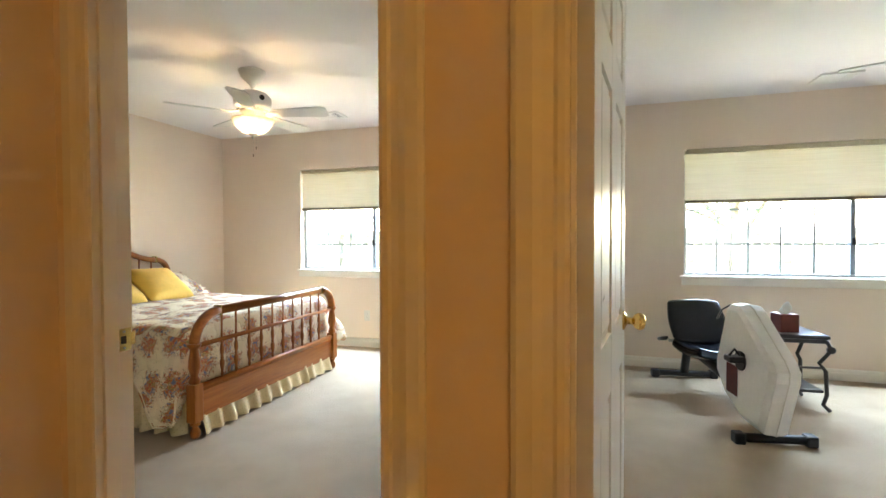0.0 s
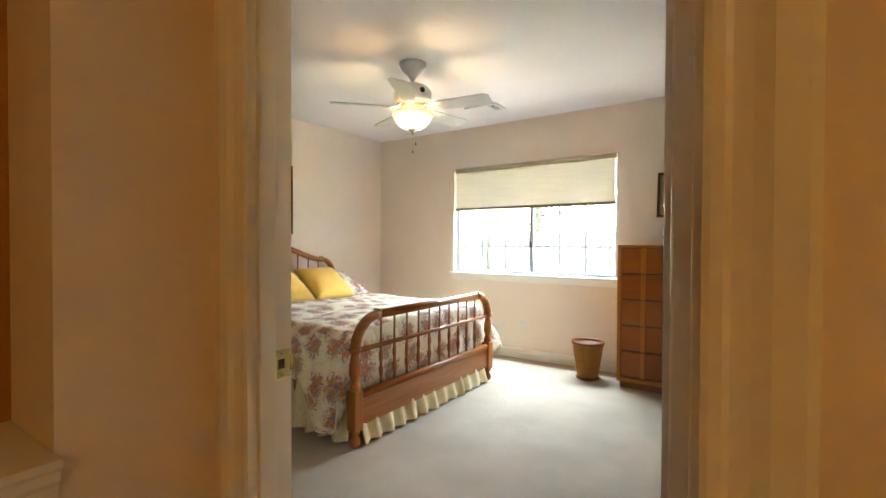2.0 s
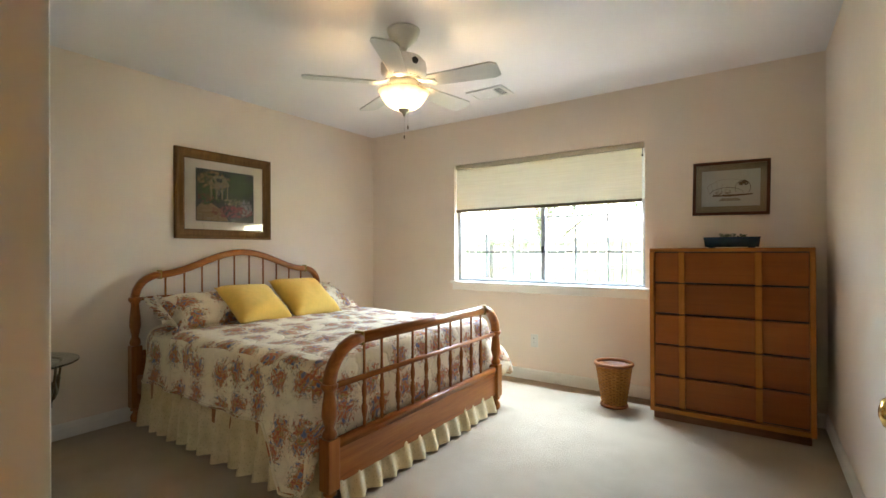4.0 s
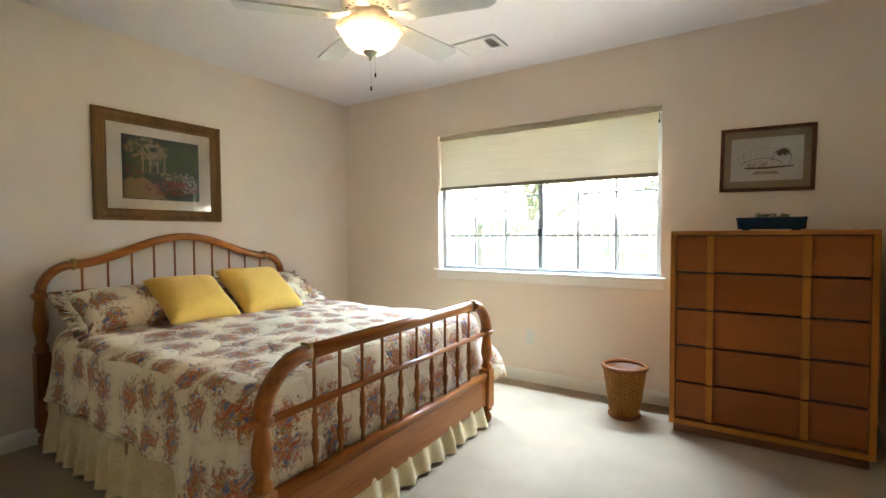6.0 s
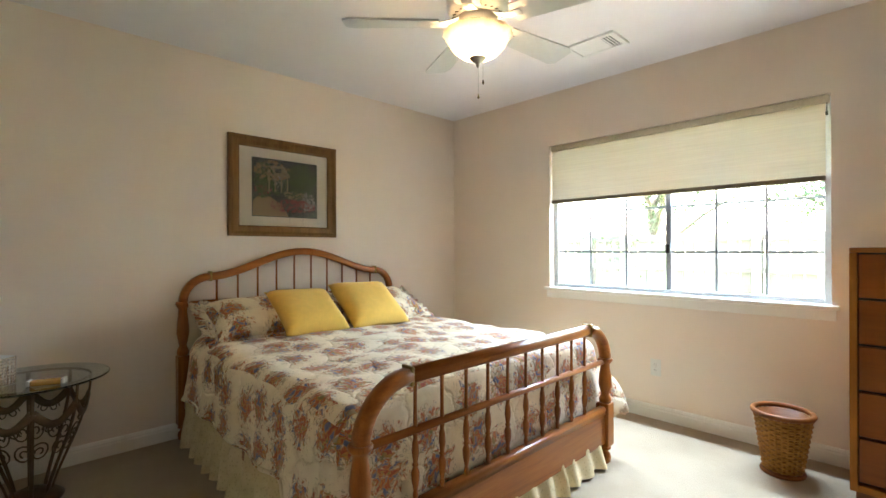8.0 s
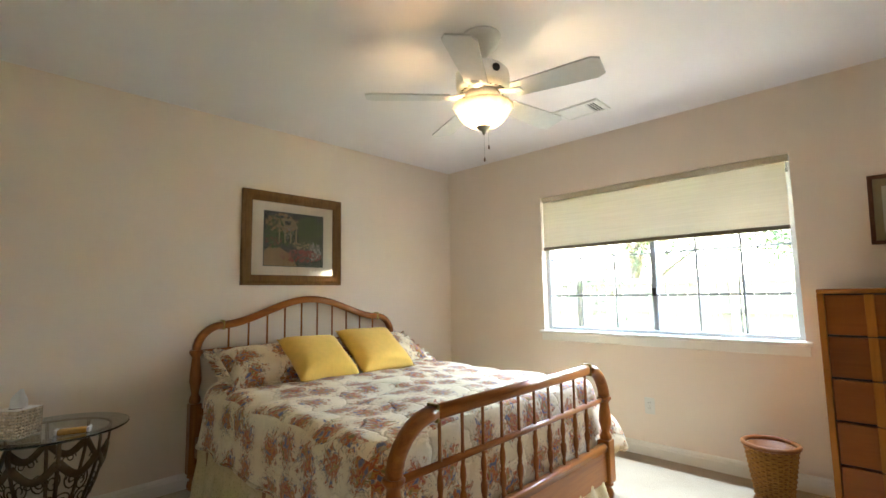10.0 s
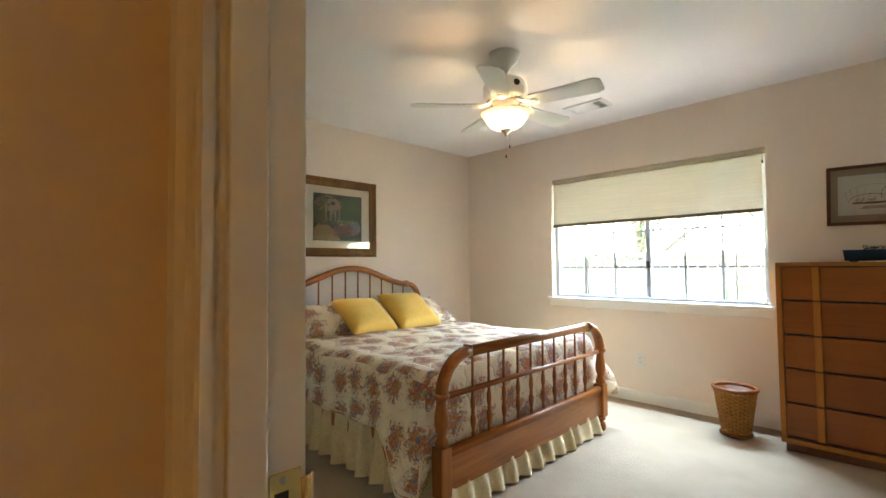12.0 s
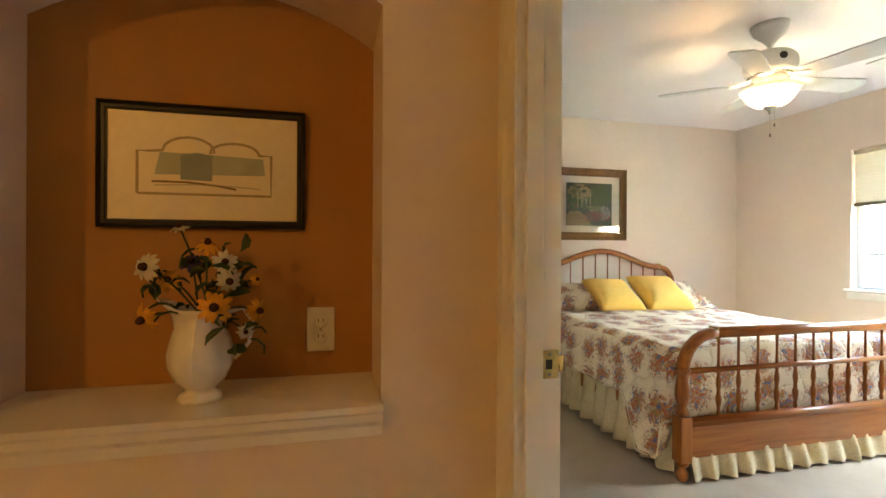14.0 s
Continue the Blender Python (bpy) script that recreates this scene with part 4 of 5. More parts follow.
rows = [[(-0.147 + 0.294 * i / 24, -0.055 + 0.11 * j / 10, 0.055 + 0.026 * max(0, wavy(i, j, 0, 0.37)) + 0.014 * max(0, wavy(i, j, 4, 0.9))) for j in range(11)] for i in range(25)]
grid(bm, rows)
part("moss_bed", bm, MOSS, tray, "green moss")
rng = random.Random(4)
bm = bmesh.new()
for i in range(110):
    x, y = rng.uniform(-0.07, 0.08), rng.uniform(-0.05, 0.05)
    a, l = rng.uniform(0, 6.28), rng.uniform(0.012, 0.03)
    m = pose(x, y, 0.07 + rng.uniform(0, 0.012), rng.uniform(-50, 50), rng.uniform(-50, 50), math.degrees(a))
    bm.faces.new([bm.verts.new(m @ Vector(p)) for p in ((0, 0, 0), (l * 0.5, -0.004, 0.004), (l, 0, 0.002), (l * 0.5, 0.004, 0.004))])
part("sprigs", bm, LEAF, tray)


def picture(name, label, place, turn, w, h, border, frame_mat, mat_mat, inner, depth=0.022, lean=0.0):
    """A framed, glazed picture; local x to the right, z up, y into the wall. Returns the thing and its sheet plane."""
    p = thing(name, label, "picture", place, turn)
    if lean:
        p.matrix_world = p.matrix_world @ pose(0, 0, 0, 0, lean, 0)
    a, b = w / 2, h / 2
    prof = [(0, 0), (0, -depth), (border * 0.2, -depth * 1.15), (border * 0.45, -depth * 0.75), (border * 0.8, -depth * 0.8), (border, -depth * 0.45), (border, 0)]
    corners = ((-1, -1), (1, -1), (1, 1), (-1, 1))
    for i in range(4):
        (sx, sz), (ex, ez) = corners[i], corners[(i + 1) % 4]
        rows = [[(cx * (a - u), v, cz * (b - u)) for u, v in prof] for cx, cz in ((sx, sz), (ex, ez))]
        bm = bmesh.new()
        grid(bm, rows, False)
        part("frame_rail", bm, frame_mat, p)
    part("mat_board", boxed(-a + border * 0.9, a - border * 0.9, -0.006, -0.002, -b + border * 0.9, b - border * 0.9), mat_mat, p)
    x0, x1, z0, z1 = inner
    sheet = part("print", boxed(x0, x1, -0.0075, -0.006, z0, z1), PRINT if name == "garden_picture" else MAT_CREAM if name == "niche_picture" else PAPER, p)
    pane = part("glass", boxed(-a + border * 0.95, a - border * 0.95, -0.0125, -0.0105, -b + border * 0.95, b - border * 0.95), GLASS, p)
    pane.visible_shadow = False
    return p, sheet


def blot(sheet, points, material, lift=0.0004, name="brush_mark"):
    """A flat painted shape on a sheet, from a few (x, z) points."""
    bm = bmesh.new()
    bm.faces.new([bm.verts.new((x, -0.0075 - lift, z)) for x, z in points])
    return part(name, bm, material, sheet)


def dabs(sheet, cx, cz, rx, rz, count, size, material, seed, name):
    """A drift of small paint dabs."""
    r = random.Random(seed)
    bm = bmesh.new()
    for _ in range(count):
        a, q = r.uniform(0, 6.28), math.sqrt(r.random())
        x, z = cx + rx * q * math.cos(a), cz + rz * q * math.sin(a)
        s = size * r.uniform(0.5, 1.2)
        k = r.uniform(0, 6.28)
        lift = 0.0004 + 0.0009 * r.random()
        bm.faces.new([bm.verts.new((x + s * math.cos(k + 1.256 * i), -0.0075 - lift, z + s * math.sin(k + 1.256 * i))) for i in range(5)])
    return tagged(part(name, bm, material, sheet), kind="stuff")


def pen(sheet, points, width, material, name="pen_line"):
    bm = bmesh.new()
    rows = []
    for i, (x, z) in enumerate(points):
        (xa, za), (xb, zb) = points[max(i - 1, 0)], points[min(i + 1, len(points) - 1)]
        l = math.hypot(xb - xa, zb - za) or 1
        nx, nz = -(zb - za) / l * width / 2, (xb - xa) / l * width / 2
        rows.append([(x + nx, -0.0082, z + nz), (x - nx, -0.0082, z - nz)])
    grid(bm, rows, False)
    return part(name, bm, material, sheet)


_, sheet = picture("garden_picture", "wide brown-framed garden print with a cream mat", (WX, 2.883, 1.602), 90, 0.808, 0.69, 0.075, FRAME_GOLD, MAT_CREAM, (-0.245, 0.245, -0.205, 0.205))
blot(sheet, ((-0.24, -0.2), (0.02, -0.2), (-0.03, -0.12), (-0.12, -0.06), (-0.2, -0.06), (-0.24, -0.1)), PATH_PAINT)
for i in range(4):
    x = -0.13 + i * 0.045
    blot(sheet, ((x, -0.03), (x + 0.011, -0.03), (x + 0.011, 0.09), (x, 0.09)), PORCH_PAINT, 0.0014)
blot(sheet, ((-0.15, 0.085), (0.035, 0.085), (0.02, 0.11), (-0.02, 0.16), (-0.1, 0.16), (-0.135, 0.11)), PORCH_PAINT, 0.0012)
blot(sheet, ((-0.08, 0.11), (-0.035, 0.11), (-0.035, 0.14), (-0.08, 0.14)), PRINT, 0.0016)
dabs(sheet, -0.16, 0.05, 0.07, 0.13, 160, 0.011, GREEN_PAINT, 1, "leaf_dabs")
dabs(sheet, 0.12, 0.1, 0.12, 0.09, 200, 0.012, GREEN_PAINT, 2, "leaf_dabs")
dabs(sheet, -0.1, 0.12, 0.13, 0.07, 170, 0.01, PATH_PAINT, 11, "twig_dabs")
dabs(sheet, 0.0, 0.0, 0.23, 0.06, 240, 0.008, GREEN_PAINT, 12, "leaf_dabs")
dabs(sheet, -0.05, 0.06, 0.05, 0.05, 60, 0.007, PALE_PAINT, 13, "light_dabs")
dabs(sheet, -0.12, -0.14, 0.1, 0.045, 110, 0.008, PATH_PAINT, 14, "path_dabs")
dabs(sheet, 0.05, -0.12, 0.19, 0.045, 170, 0.009, ROSE, 3, "flower_dabs")
dabs(sheet, -0.17, -0.02, 0.06, 0.035, 60, 0.008, ROSE, 4, "flower_dabs")
dabs(sheet, 0.17, -0.08, 0.055, 0.07, 110, 0.008, PALE_PAINT, 5, "flower_dabs")
dabs(sheet, 0.06, -0.04, 0.08, 0.03, 60, 0.008, PORCH_PAINT, 6, "flower_dabs")

_, sheet = picture("sketch_picture", "small red-brown framed ink sketch with a tan mat", (-0.324, NY, 1.586), 0, 0.462, 0.38, 0.021, FRAME_RED, MAT_TAN, (-0.175, 0.175, -0.127, 0.127), 0.018, 1.2)
blot(sheet, ((-0.11, -0.055), (0.0, -0.06), (0.13, -0.05), (0.135, -0.042), (0.02, -0.045), (-0.1, -0.045)), INK)
blot(sheet, ((-0.07, -0.09), (0.07, -0.09), (0.05, -0.07), (-0.05, -0.07)), INK_PALE)
for k in range(5):
    pen(sheet, [(-0.12 + 0.02 * k + 0.006 * i * (k - 2) / 2, -0.045 + 0.016 * i) for i in range(7 - abs(k - 2))], 0.002, INK_PALE)
pen(sheet, [(0.14 * math.cos(a) - 0.01, 0.085 * math.sin(a) - 0.02) for a in [0.35 + 2.4 * i / 16 for i in range(17)]], 0.002, INK_PALE)
pen(sheet, [(0.1 * math.cos(a) - 0.02, 0.045 * math.sin(a) - 0.04) for a in [0.1 + 2.9 * i / 16 for i in range(17)]], 0.003, INK)
pen(sheet, [(0.045 * math.cos(a) + 0.075, 0.05 * math.sin(a) - 0.0) for a in [-0.8 + 4.2 * i / 16 for i in range(17)]], 0.003, INK)
dabs(sheet, 0.08, 0.03, 0.025, 0.022, 26, 0.007, INK, 7, "ink_dabs")
dabs(sheet, -0.03, -0.03, 0.07, 0.02, 26, 0.006, INK_PALE, 8, "ink_dabs")


def ceiling_fan(x, y, start, lit=True):
    f = thing("ceiling_fan", "white five-blade ceiling fan with a %s frosted bowl light" % ("lit" if lit else "dark"), "ceiling fan", (x, y, H))
    part("canopy", lathe([(0.018, -0.106), (0.028, -0.1), (0.036, -0.086), (0.058, -0.066), (0.08, -0.046), (0.088, -0.026), (0.09, -0.012), (0.095, -0.01), (0.095, 0)], 28), WHITE, f)
    part("downrod", lathe([(0.013, -0.16), (0.013, -0.118), (0.022, -0.108), (0.022, -0.094)], 14), WHITE, f)
    part("motor_housing", lathe([(0.03, -0.145), (0.07, -0.15), (0.105, -0.165), (0.128, -0.19), (0.132, -0.215), (0.13, -0.255), (0.118, -0.275), (0.08, -0.288)], 32), WHITE, f)
    for i in range(2):
        part("badge", lathe([(0.02, -0.002), (0.018, 0.004)], 14, m=pose(0, 0, -0.215, 0, 0, 180 * i - 22) @ pose(0.131, 0, 0, 0, 90, 0)), DARK_AND_SHADE, f)
    for i in range(24):
        # dark tabs on the housing, colour standing for shaded openings
        part("cooling_slot", boxed(-0.003, 0.003, -0.012, 0.012, -0.001, 0.001, m=pose(0, 0, -0.2825, 0, 0, 15 * i) @ pose(0.098, 0, 0, 0, 0, 90) @ pose(0, 0, 0, 18, 0, 0)), DARK_AND_SHADE, f)
    part("switch_housing", lathe([(0.05, -0.35), (0.07, -0.345), (0.075, -0.31), (0.085, -0.288)], 28), WHITE, f)
    for i in range(5):
        m = pose(0, 0, -0.31, 0, 0, start + 72 * i)
        iron = part("blade_iron", sweep([m @ Vector(p) for p in ((0.075, 0, 0.024), (0.11, 0, 0.006), (0.15, 0, -0.004), (0.2, 0, -0.006))], oblong(0.045, 0.006, 0.002)), WHITE, f)
        tilt = pose(0, 0, -0.31, 0, 0, start + 72 * i) @ pose(0, 0, 0, -12, 0, 0)
        bm = bmesh.new()
        prof = []
        for k in range(13):
            u = k / 12
            prof.append((0.165 + 0.4 * u, 0.052 + 0.02 * u if u < 0.95 else 0.071 if u < 0.99 else 0.05))
        top = [[tilt @ Vector((r, s * q, 0.004)) for r, q in prof] for s in (-1, 1)]
        bot = [[tilt @ Vector((r, s * q, -0.004)) for r, q in prof] for s in (-1, 1)]
        grid(bm, top, False)
        grid(bm, bot, False)
        grid(bm, [top[0], bot[0]], False)
        grid(bm, [top[1], bot[1]], False)
        bmesh.ops.remove_doubles(bm, verts=bm.verts, dist=0.0003)
        bmesh.ops.holes_fill(bm, edges=bm.edges, sides=8)
        part("blade", bm, BLADE, f)
    bowl = [(0.012, -0.462), (0.03, -0.459), (0.07, -0.447), (0.1, -0.424), (0.122, -0.395), (0.135, -0.37), (0.147, -0.357), (0.143, -0.353), (0.13, -0.37), (0.097, -0.418), (0.066, -0.441), (0.028, -0.453), (0.012, -0.457)]
    bm = bmesh.new()
    rows = []
    for r, z in bowl:
        rows.append([((r + 0.0035 * math.cos(18 * 2 * math.pi * i / 72) * min(1, r / 0.1)) * math.cos(2 * math.pi * i / 72), (r + 0.0035 * math.cos(18 * 2 * math.pi * i / 72) * min(1, r / 0.1)) * math.sin(2 * math.pi * i / 72), z) for i in range(73)])
    grid(bm, rows)
    part("bowl_shade", bm, BOWL, f, "frosted scalloped glass bowl")
    part("finial", lathe([(0.003, -0.496), (0.008, -0.49), (0.007, -0.482), (0.014, -0.474), (0.028, -0.466), (0.036, -0.457), (0.036, -0.45)], 16), PEWTER, f, "pewter finial")
    part("centre_rod", lathe([(0.006, -0.456), (0.006, -0.35)], 8), PEWTER, f)
    for dx, dy, l in ((0.02, 0.01, 0.55), (-0.015, 0.02, 0.6)):
        chain = part("pull_chain", tube([(dx, dy, -0.45), (dx, dy, -l)], 0.0007, 5), PEWTER, f)
        part("chain_knob", lathe([(0.002, -l - 0.02), (0.005, -l - 0.014), (0.003, -l)], 8, m=Matrix.Translation((dx, dy, 0))), BRONZE, chain)
    return f


ceiling_fan(*FAN, 11.5)


# wicker waste basket
def basket(x, y):
    b = thing("waste_basket", "round woven wicker waste basket with a dark rim", "waste basket", (x, y, 0))
    h = 0.315

    def radius(z):
        return 0.078 + 0.046 * (z / h)
    part("liner", lathe([(0.066, 0.012), (0.07, 0.02), (0.117, h - 0.01), (0.113, h - 0.01), (0.066, 0.022)], 28), WICKER_DARK, b)
    part("foot_ring", tube([(0.088 * math.cos(a), 0.088 * math.sin(a), 0.012) for a in [2 * math.pi * i / 32 for i in range(32)]], 0.012, 8, closed=True), WICKER_DARK, b, "dark plaited foot")
    part("rim", tube([(0.129 * math.cos(a), 0.129 * math.sin(a), h) for a in [2 * math.pi * i / 40 for i in range(40)]], 0.013, 8, closed=True), WICKER_DARK, b, "dark plaited rim")
    n = 26
    for i in range(n):
        a = 2 * math.pi * i / n
        part("stake", tube([((radius(z) + 0.001) * math.cos(a), (radius(z) + 0.001) * math.sin(a), z) for z in (0.015, 0.12, 0.22, h)], 0.0042, 6), WICKER, b)
    for j in range(21):
        z = 0.03 + j * 0.013
        pts = []
        for i in range(n * 4):
            a = 2 * math.pi * i / (n * 4)
            r = radius(z) + 0.0045 * math.sin(n / 2 * a * 1.0 + math.pi * (j % 2)) + 0.001
            pts.append((r * math.cos(a), r * math.sin(a), z))
        part("weaver", tube(pts, 0.0052, 5, closed=True), WICKER, b)
    return b


basket(-1.05, 4.315)


# round glass table on a wrought bronze base
def side_table(x, y, h, r):
    t = thing("side_table", "round glass table on a curled bronze basket base", "side table", (x, y, 0))
    part("glass_top", lathe([(r - 0.003, h - 0.01), (r, h - 0.006), (r, h - 0.003), (r - 0.003, h)], 56), TABLE_GLASS, t)
    part("base_plate", lathe([(0.12, 0), (0.125, 0.01), (0.1, 0.03), (0.06, 0.045), (0.03, 0.06)], 28), BRONZE, t)
    top = h - 0.013
    part("top_ring", tube([(0.225 * math.cos(a), 0.225 * math.sin(a), top - 0.008) for a in [2 * math.pi * i / 40 for i in range(40)]], 0.006, 6, closed=True), BRONZE, t)

    def flare(z):
        u = z / top
        return 0.07 + 0.155 * math.sin(u * math.pi / 2) ** 1.4
    n = 8
    for i in range(n):
        a = 2 * math.pi * i / n
        pts = [(flare(z) * math.cos(a), flare(z) * math.sin(a), z) for z in [0.03 + (top - 0.04) * k / 14 for k in range(15)]]
        part("rib", sweep(pts, oblong(0.016, 0.009, 0.003)), BRONZE, t)
        b = 2 * math.pi * (i + 1) / n
        sw = []
        for k in range(13):
            u = k / 12
            ang = a + (b - a) * u
            z = 0.44 - 0.07 * math.sin(math.pi * u) + 0.02
            sw.append((flare(z) * math.cos(ang), flare(z) * math.sin(ang), z))
        part("swag", sweep(sw, oblong(0.008, 0.034, 0.003)), BRONZE, t)
        mid = (a + b) / 2
        for s in (-1, 1):
            curl = []
            for k in range(22):
                q = k / 21 * 3.4 * math.pi
                rr = 0.05 * (1 - k / 26)
                z = 0.27 + rr * math.sin(q)
                ang = mid + s * (0.05 + rr * math.cos(q)) / flare(z) * 0.75
                curl.append((flare(z) * math.cos(ang), flare(z) * math.sin(ang), z))
            part("scroll", tube(curl, 0.0035, 5), BRONZE, t)
            curl = []
            for k in range(16):
                q = k / 15 * 2.6 * math.pi
                rr = 0.028 * (1 - k / 20)
                z = 0.375 + rr * math.sin(q)
                ang = mid + s * (0.028 + rr * math.cos(q)) / flare(z) * 0.8
                curl.append((flare(z) * math.cos(ang), flare(z) * math.sin(ang), z))
            part("scroll", tube(curl, 0.003, 5), BRONZE, t)
    return t


TX, TY, TH, TR = -3.42, 1.495, 0.57, 0.3
side_table(TX, TY, TH, TR)


def tissue_box(place, turn, card, label):
    b = thing("tissue_box", label, "tissue box", place, turn)
    part("box", boxed(-0.06, 0.06, -0.06, 0.06, 0, 0.125, bevel=0.003), card, b)
    # dark disc on the lid: shade of the opening as colour
    part("opening", lathe([(0.03, 0.1252), (0.03, 0.1262)], 20), DARK_AND_SHADE, b)
    bm = bmesh.new()
    rows = []
    for j in range(9):
        u = j / 8
        rows.append([((0.028 + 0.012 * math.sin(3 * u)) * (1 - 0.75 * u * u) * math.cos(a) * (1 + 0.35 * math.sin(3 * a + 4 * u)) + 0.02 * u * u, 0.02 * (1 - 0.8 * u) * math.sin(a) * (1 + 0.4 * math.sin(2 * a + 3 * u)), 0.124 + 0.085 * u) for a in [2 * math.pi * i / 20 for i in range(21)]])
    grid(bm, rows)
    part("tissue", bm, TISSUE, b, "crumpled white tissue")
    return b


tb = tissue_box((-3.37, 1.36, TH), 40, PLASTIC, "cut-glass tissue box cover with a white tissue on a glass table")
bm = bmesh.new()
rng = random.Random(9)
for i in range(9):
    for j in range(9):
        for face in range(4):
            m = pose(0, 0, 0, 0, 0, 90 * face)
            x, z, s = -0.056 + 0.014 * i, 0.008 + 0.0135 * j, 0.0066
            tip = m @ Vector((x + rng.uniform(-0.002, 0.002), -0.0675 - rng.uniform(0, 0.002), z))
            ring = [bm.verts.new(m @ Vector((x + dx * s, -0.061, z + dz * s))) for dx, dz in ((-1, -1), (1, -1), (1, 1), (-1, 1))]
            t = bm.verts.new(tip)
            for q in range(4):
                bm.faces.new((ring[q], ring[(q + 1) % 4], t))
part("cut_glass_cover", bm, FACET, tb, "glittering cut facets")
dish = thing("trinket_dish", "small amber oblong dish with pale ends on a glass table", "dish", (-3.24, 1.545, TH), 70)
part("bar", boxed(-0.055, 0.055, -0.021, 0.021, 0.0, 0.022, bevel=0.006), AMBER, dish)
for s in (-1, 1):
    part("end_cap", boxed(s * 0.061 - 0.007, s * 0.061 + 0.007, -0.022, 0.022, 0.0, 0.026, bevel=0.005), PORCELAIN, dish)

# ---- niche ----
_, sheet = picture("niche_picture", "black-framed pale landscape sketch with a shaped mat line", (NB, 0.176, 1.361), 90, 0.462, 0.296, 0.02, FRAME_BLACK, MAT_CREAM, (-0.135, 0.135, -0.068, 0.072), 0.018)
blot(sheet, ((-0.1, -0.02), (0.12, -0.015), (0.115, 0.025), (0.0, 0.03), (-0.09, 0.032)), GREY_INK)
blot(sheet, ((-0.05, -0.03), (0.012, -0.032), (0.012, 0.028), (-0.02, 0.034), (-0.05, 0.026)), BLUE_INK, 0.0008)
pen(sheet, [(-0.105, -0.036), (-0.04, -0.036), (0.02, -0.042), (0.06, -0.05)], 0.005, INK)
pen(sheet, [(-0.1, -0.045), (0.0, -0.04), (0.11, -0.047)], 0.003, INK_PALE)
outline = [(-0.132, -0.064), (0.132, -0.064), (0.132, 0.033), (0.107, 0.033)] + [(0.057 + 0.05 * math.cos(a), 0.033 + 0.026 * math.sin(a)) for a in [math.pi * i / 10 for i in range(11)]] + [(-0.034 + 0.05 * math.cos(a), 0.036 + 0.032 * math.sin(a)) for a in [math.pi * i / 10 for i in range(11)]] + [(-0.107, 0.033), (-0.132, 0.033), (-0.132, -0.064)]
pen(sheet, outline, 0.006, INK_LINE, "mat_line")
sheet.scale = (1.13, 1, 1.04)

vase = thing("vase", "white porcelain pitcher full of daisies on a niche shelf", "vase", (-0.88, 0.2, NZ))
prof = [(0.044, 0), (0.046, 0.006), (0.04, 0.016), (0.03, 0.022), (0.036, 0.03), (0.052, 0.046), (0.064, 0.075), (0.066, 0.1), (0.059, 0.13), (0.048, 0.155), (0.041, 0.172), (0.043, 0.185), (0.05, 0.196), (0.047, 0.196), (0.043, 0.19), (0.04, 0.172), (0.046, 0.15), (0.06, 0.12)]
bm = bmesh.new()
rows = []
for r, z in prof:
    row = []
    for i in range(41):
        a = 2 * math.pi * i / 40
        lip = max(0, math.cos(a + math.pi / 2)) ** 6 * max(0, (z - 0.15) / 0.055)
        rr = r * (1 + 0.012 * math.cos(10 * a)) + 0.045 * lip
        row.append((rr * math.cos(a), rr * math.sin(a), z + 0.03 * lip))
    rows.append(row)
grid(bm, rows)
part("pitcher", bm, PORCELAIN, vase)
part("handle", sweep([(0, 0.05, 0.185), (0, 0.085, 0.195), (0, 0.105, 0.165), (0, 0.098, 0.12), (0, 0.068, 0.085)], oblong(0.014, 0.009, 0.003)), PORCELAIN, vase)


def daisy(parent, place, facing, size, petal, centre_up=0.5, name="flower", droop=0.25, seed=0):
    """A stem from the vase's mouth, a dark cone and a wheel of petals."""
    r = random.Random(seed)
    p, way = Vector(place), Vector(facing).normalized()
    turn = way.to_track_quat("Z", "Y").to_matrix().to_4x4()
    root = Vector((0.02 * r.uniform(-1, 1), 0.02 * r.uniform(-1, 1), 0.17))
    mid = root.lerp(p, 0.6) + Vector((0, 0, 0.03))
    pts = [root.lerp(mid, t).lerp(mid.lerp(p, t), t) for t in [i / 7 for i in range(8)]]
    f = part("stem", tube(pts, 0.002, 5), LEAF, parent)
    m = Matrix.Translation(p) @ turn
    part("cone", lathe([(0.007 * size, -0.003), (0.0088 * size, 0.004), (0.007 * size, 0.011 * size), (0.003, 0.015 * size)], 10, m=m), CONE, f)
    bm = bmesh.new()
    n = 12
    for k in range(n):
        a = 2 * math.pi * k / n + r.uniform(-0.12, 0.12)
        l, w, d = size * r.uniform(0.026, 0.034), size * 0.0058, droop * r.uniform(0.4, 1.5)
        rows = []
        for u, ww in ((0.2, 0.5), (0.5, 1.0), (0.8, 0.9), (1.0, 0.25)):
            rows.append([m @ Vector((l * u * math.cos(a) - s * w * ww * math.sin(a), l * u * math.sin(a) + s * w * ww * math.cos(a), 0.002 - d * l * u * u)) for s in (-1, 0, 1)])
        grid(bm, rows)
    part(name, bm, petal, f)


E_, G_ = (1, 0.1, 0.25), (0.9, -0.4, 0.1)
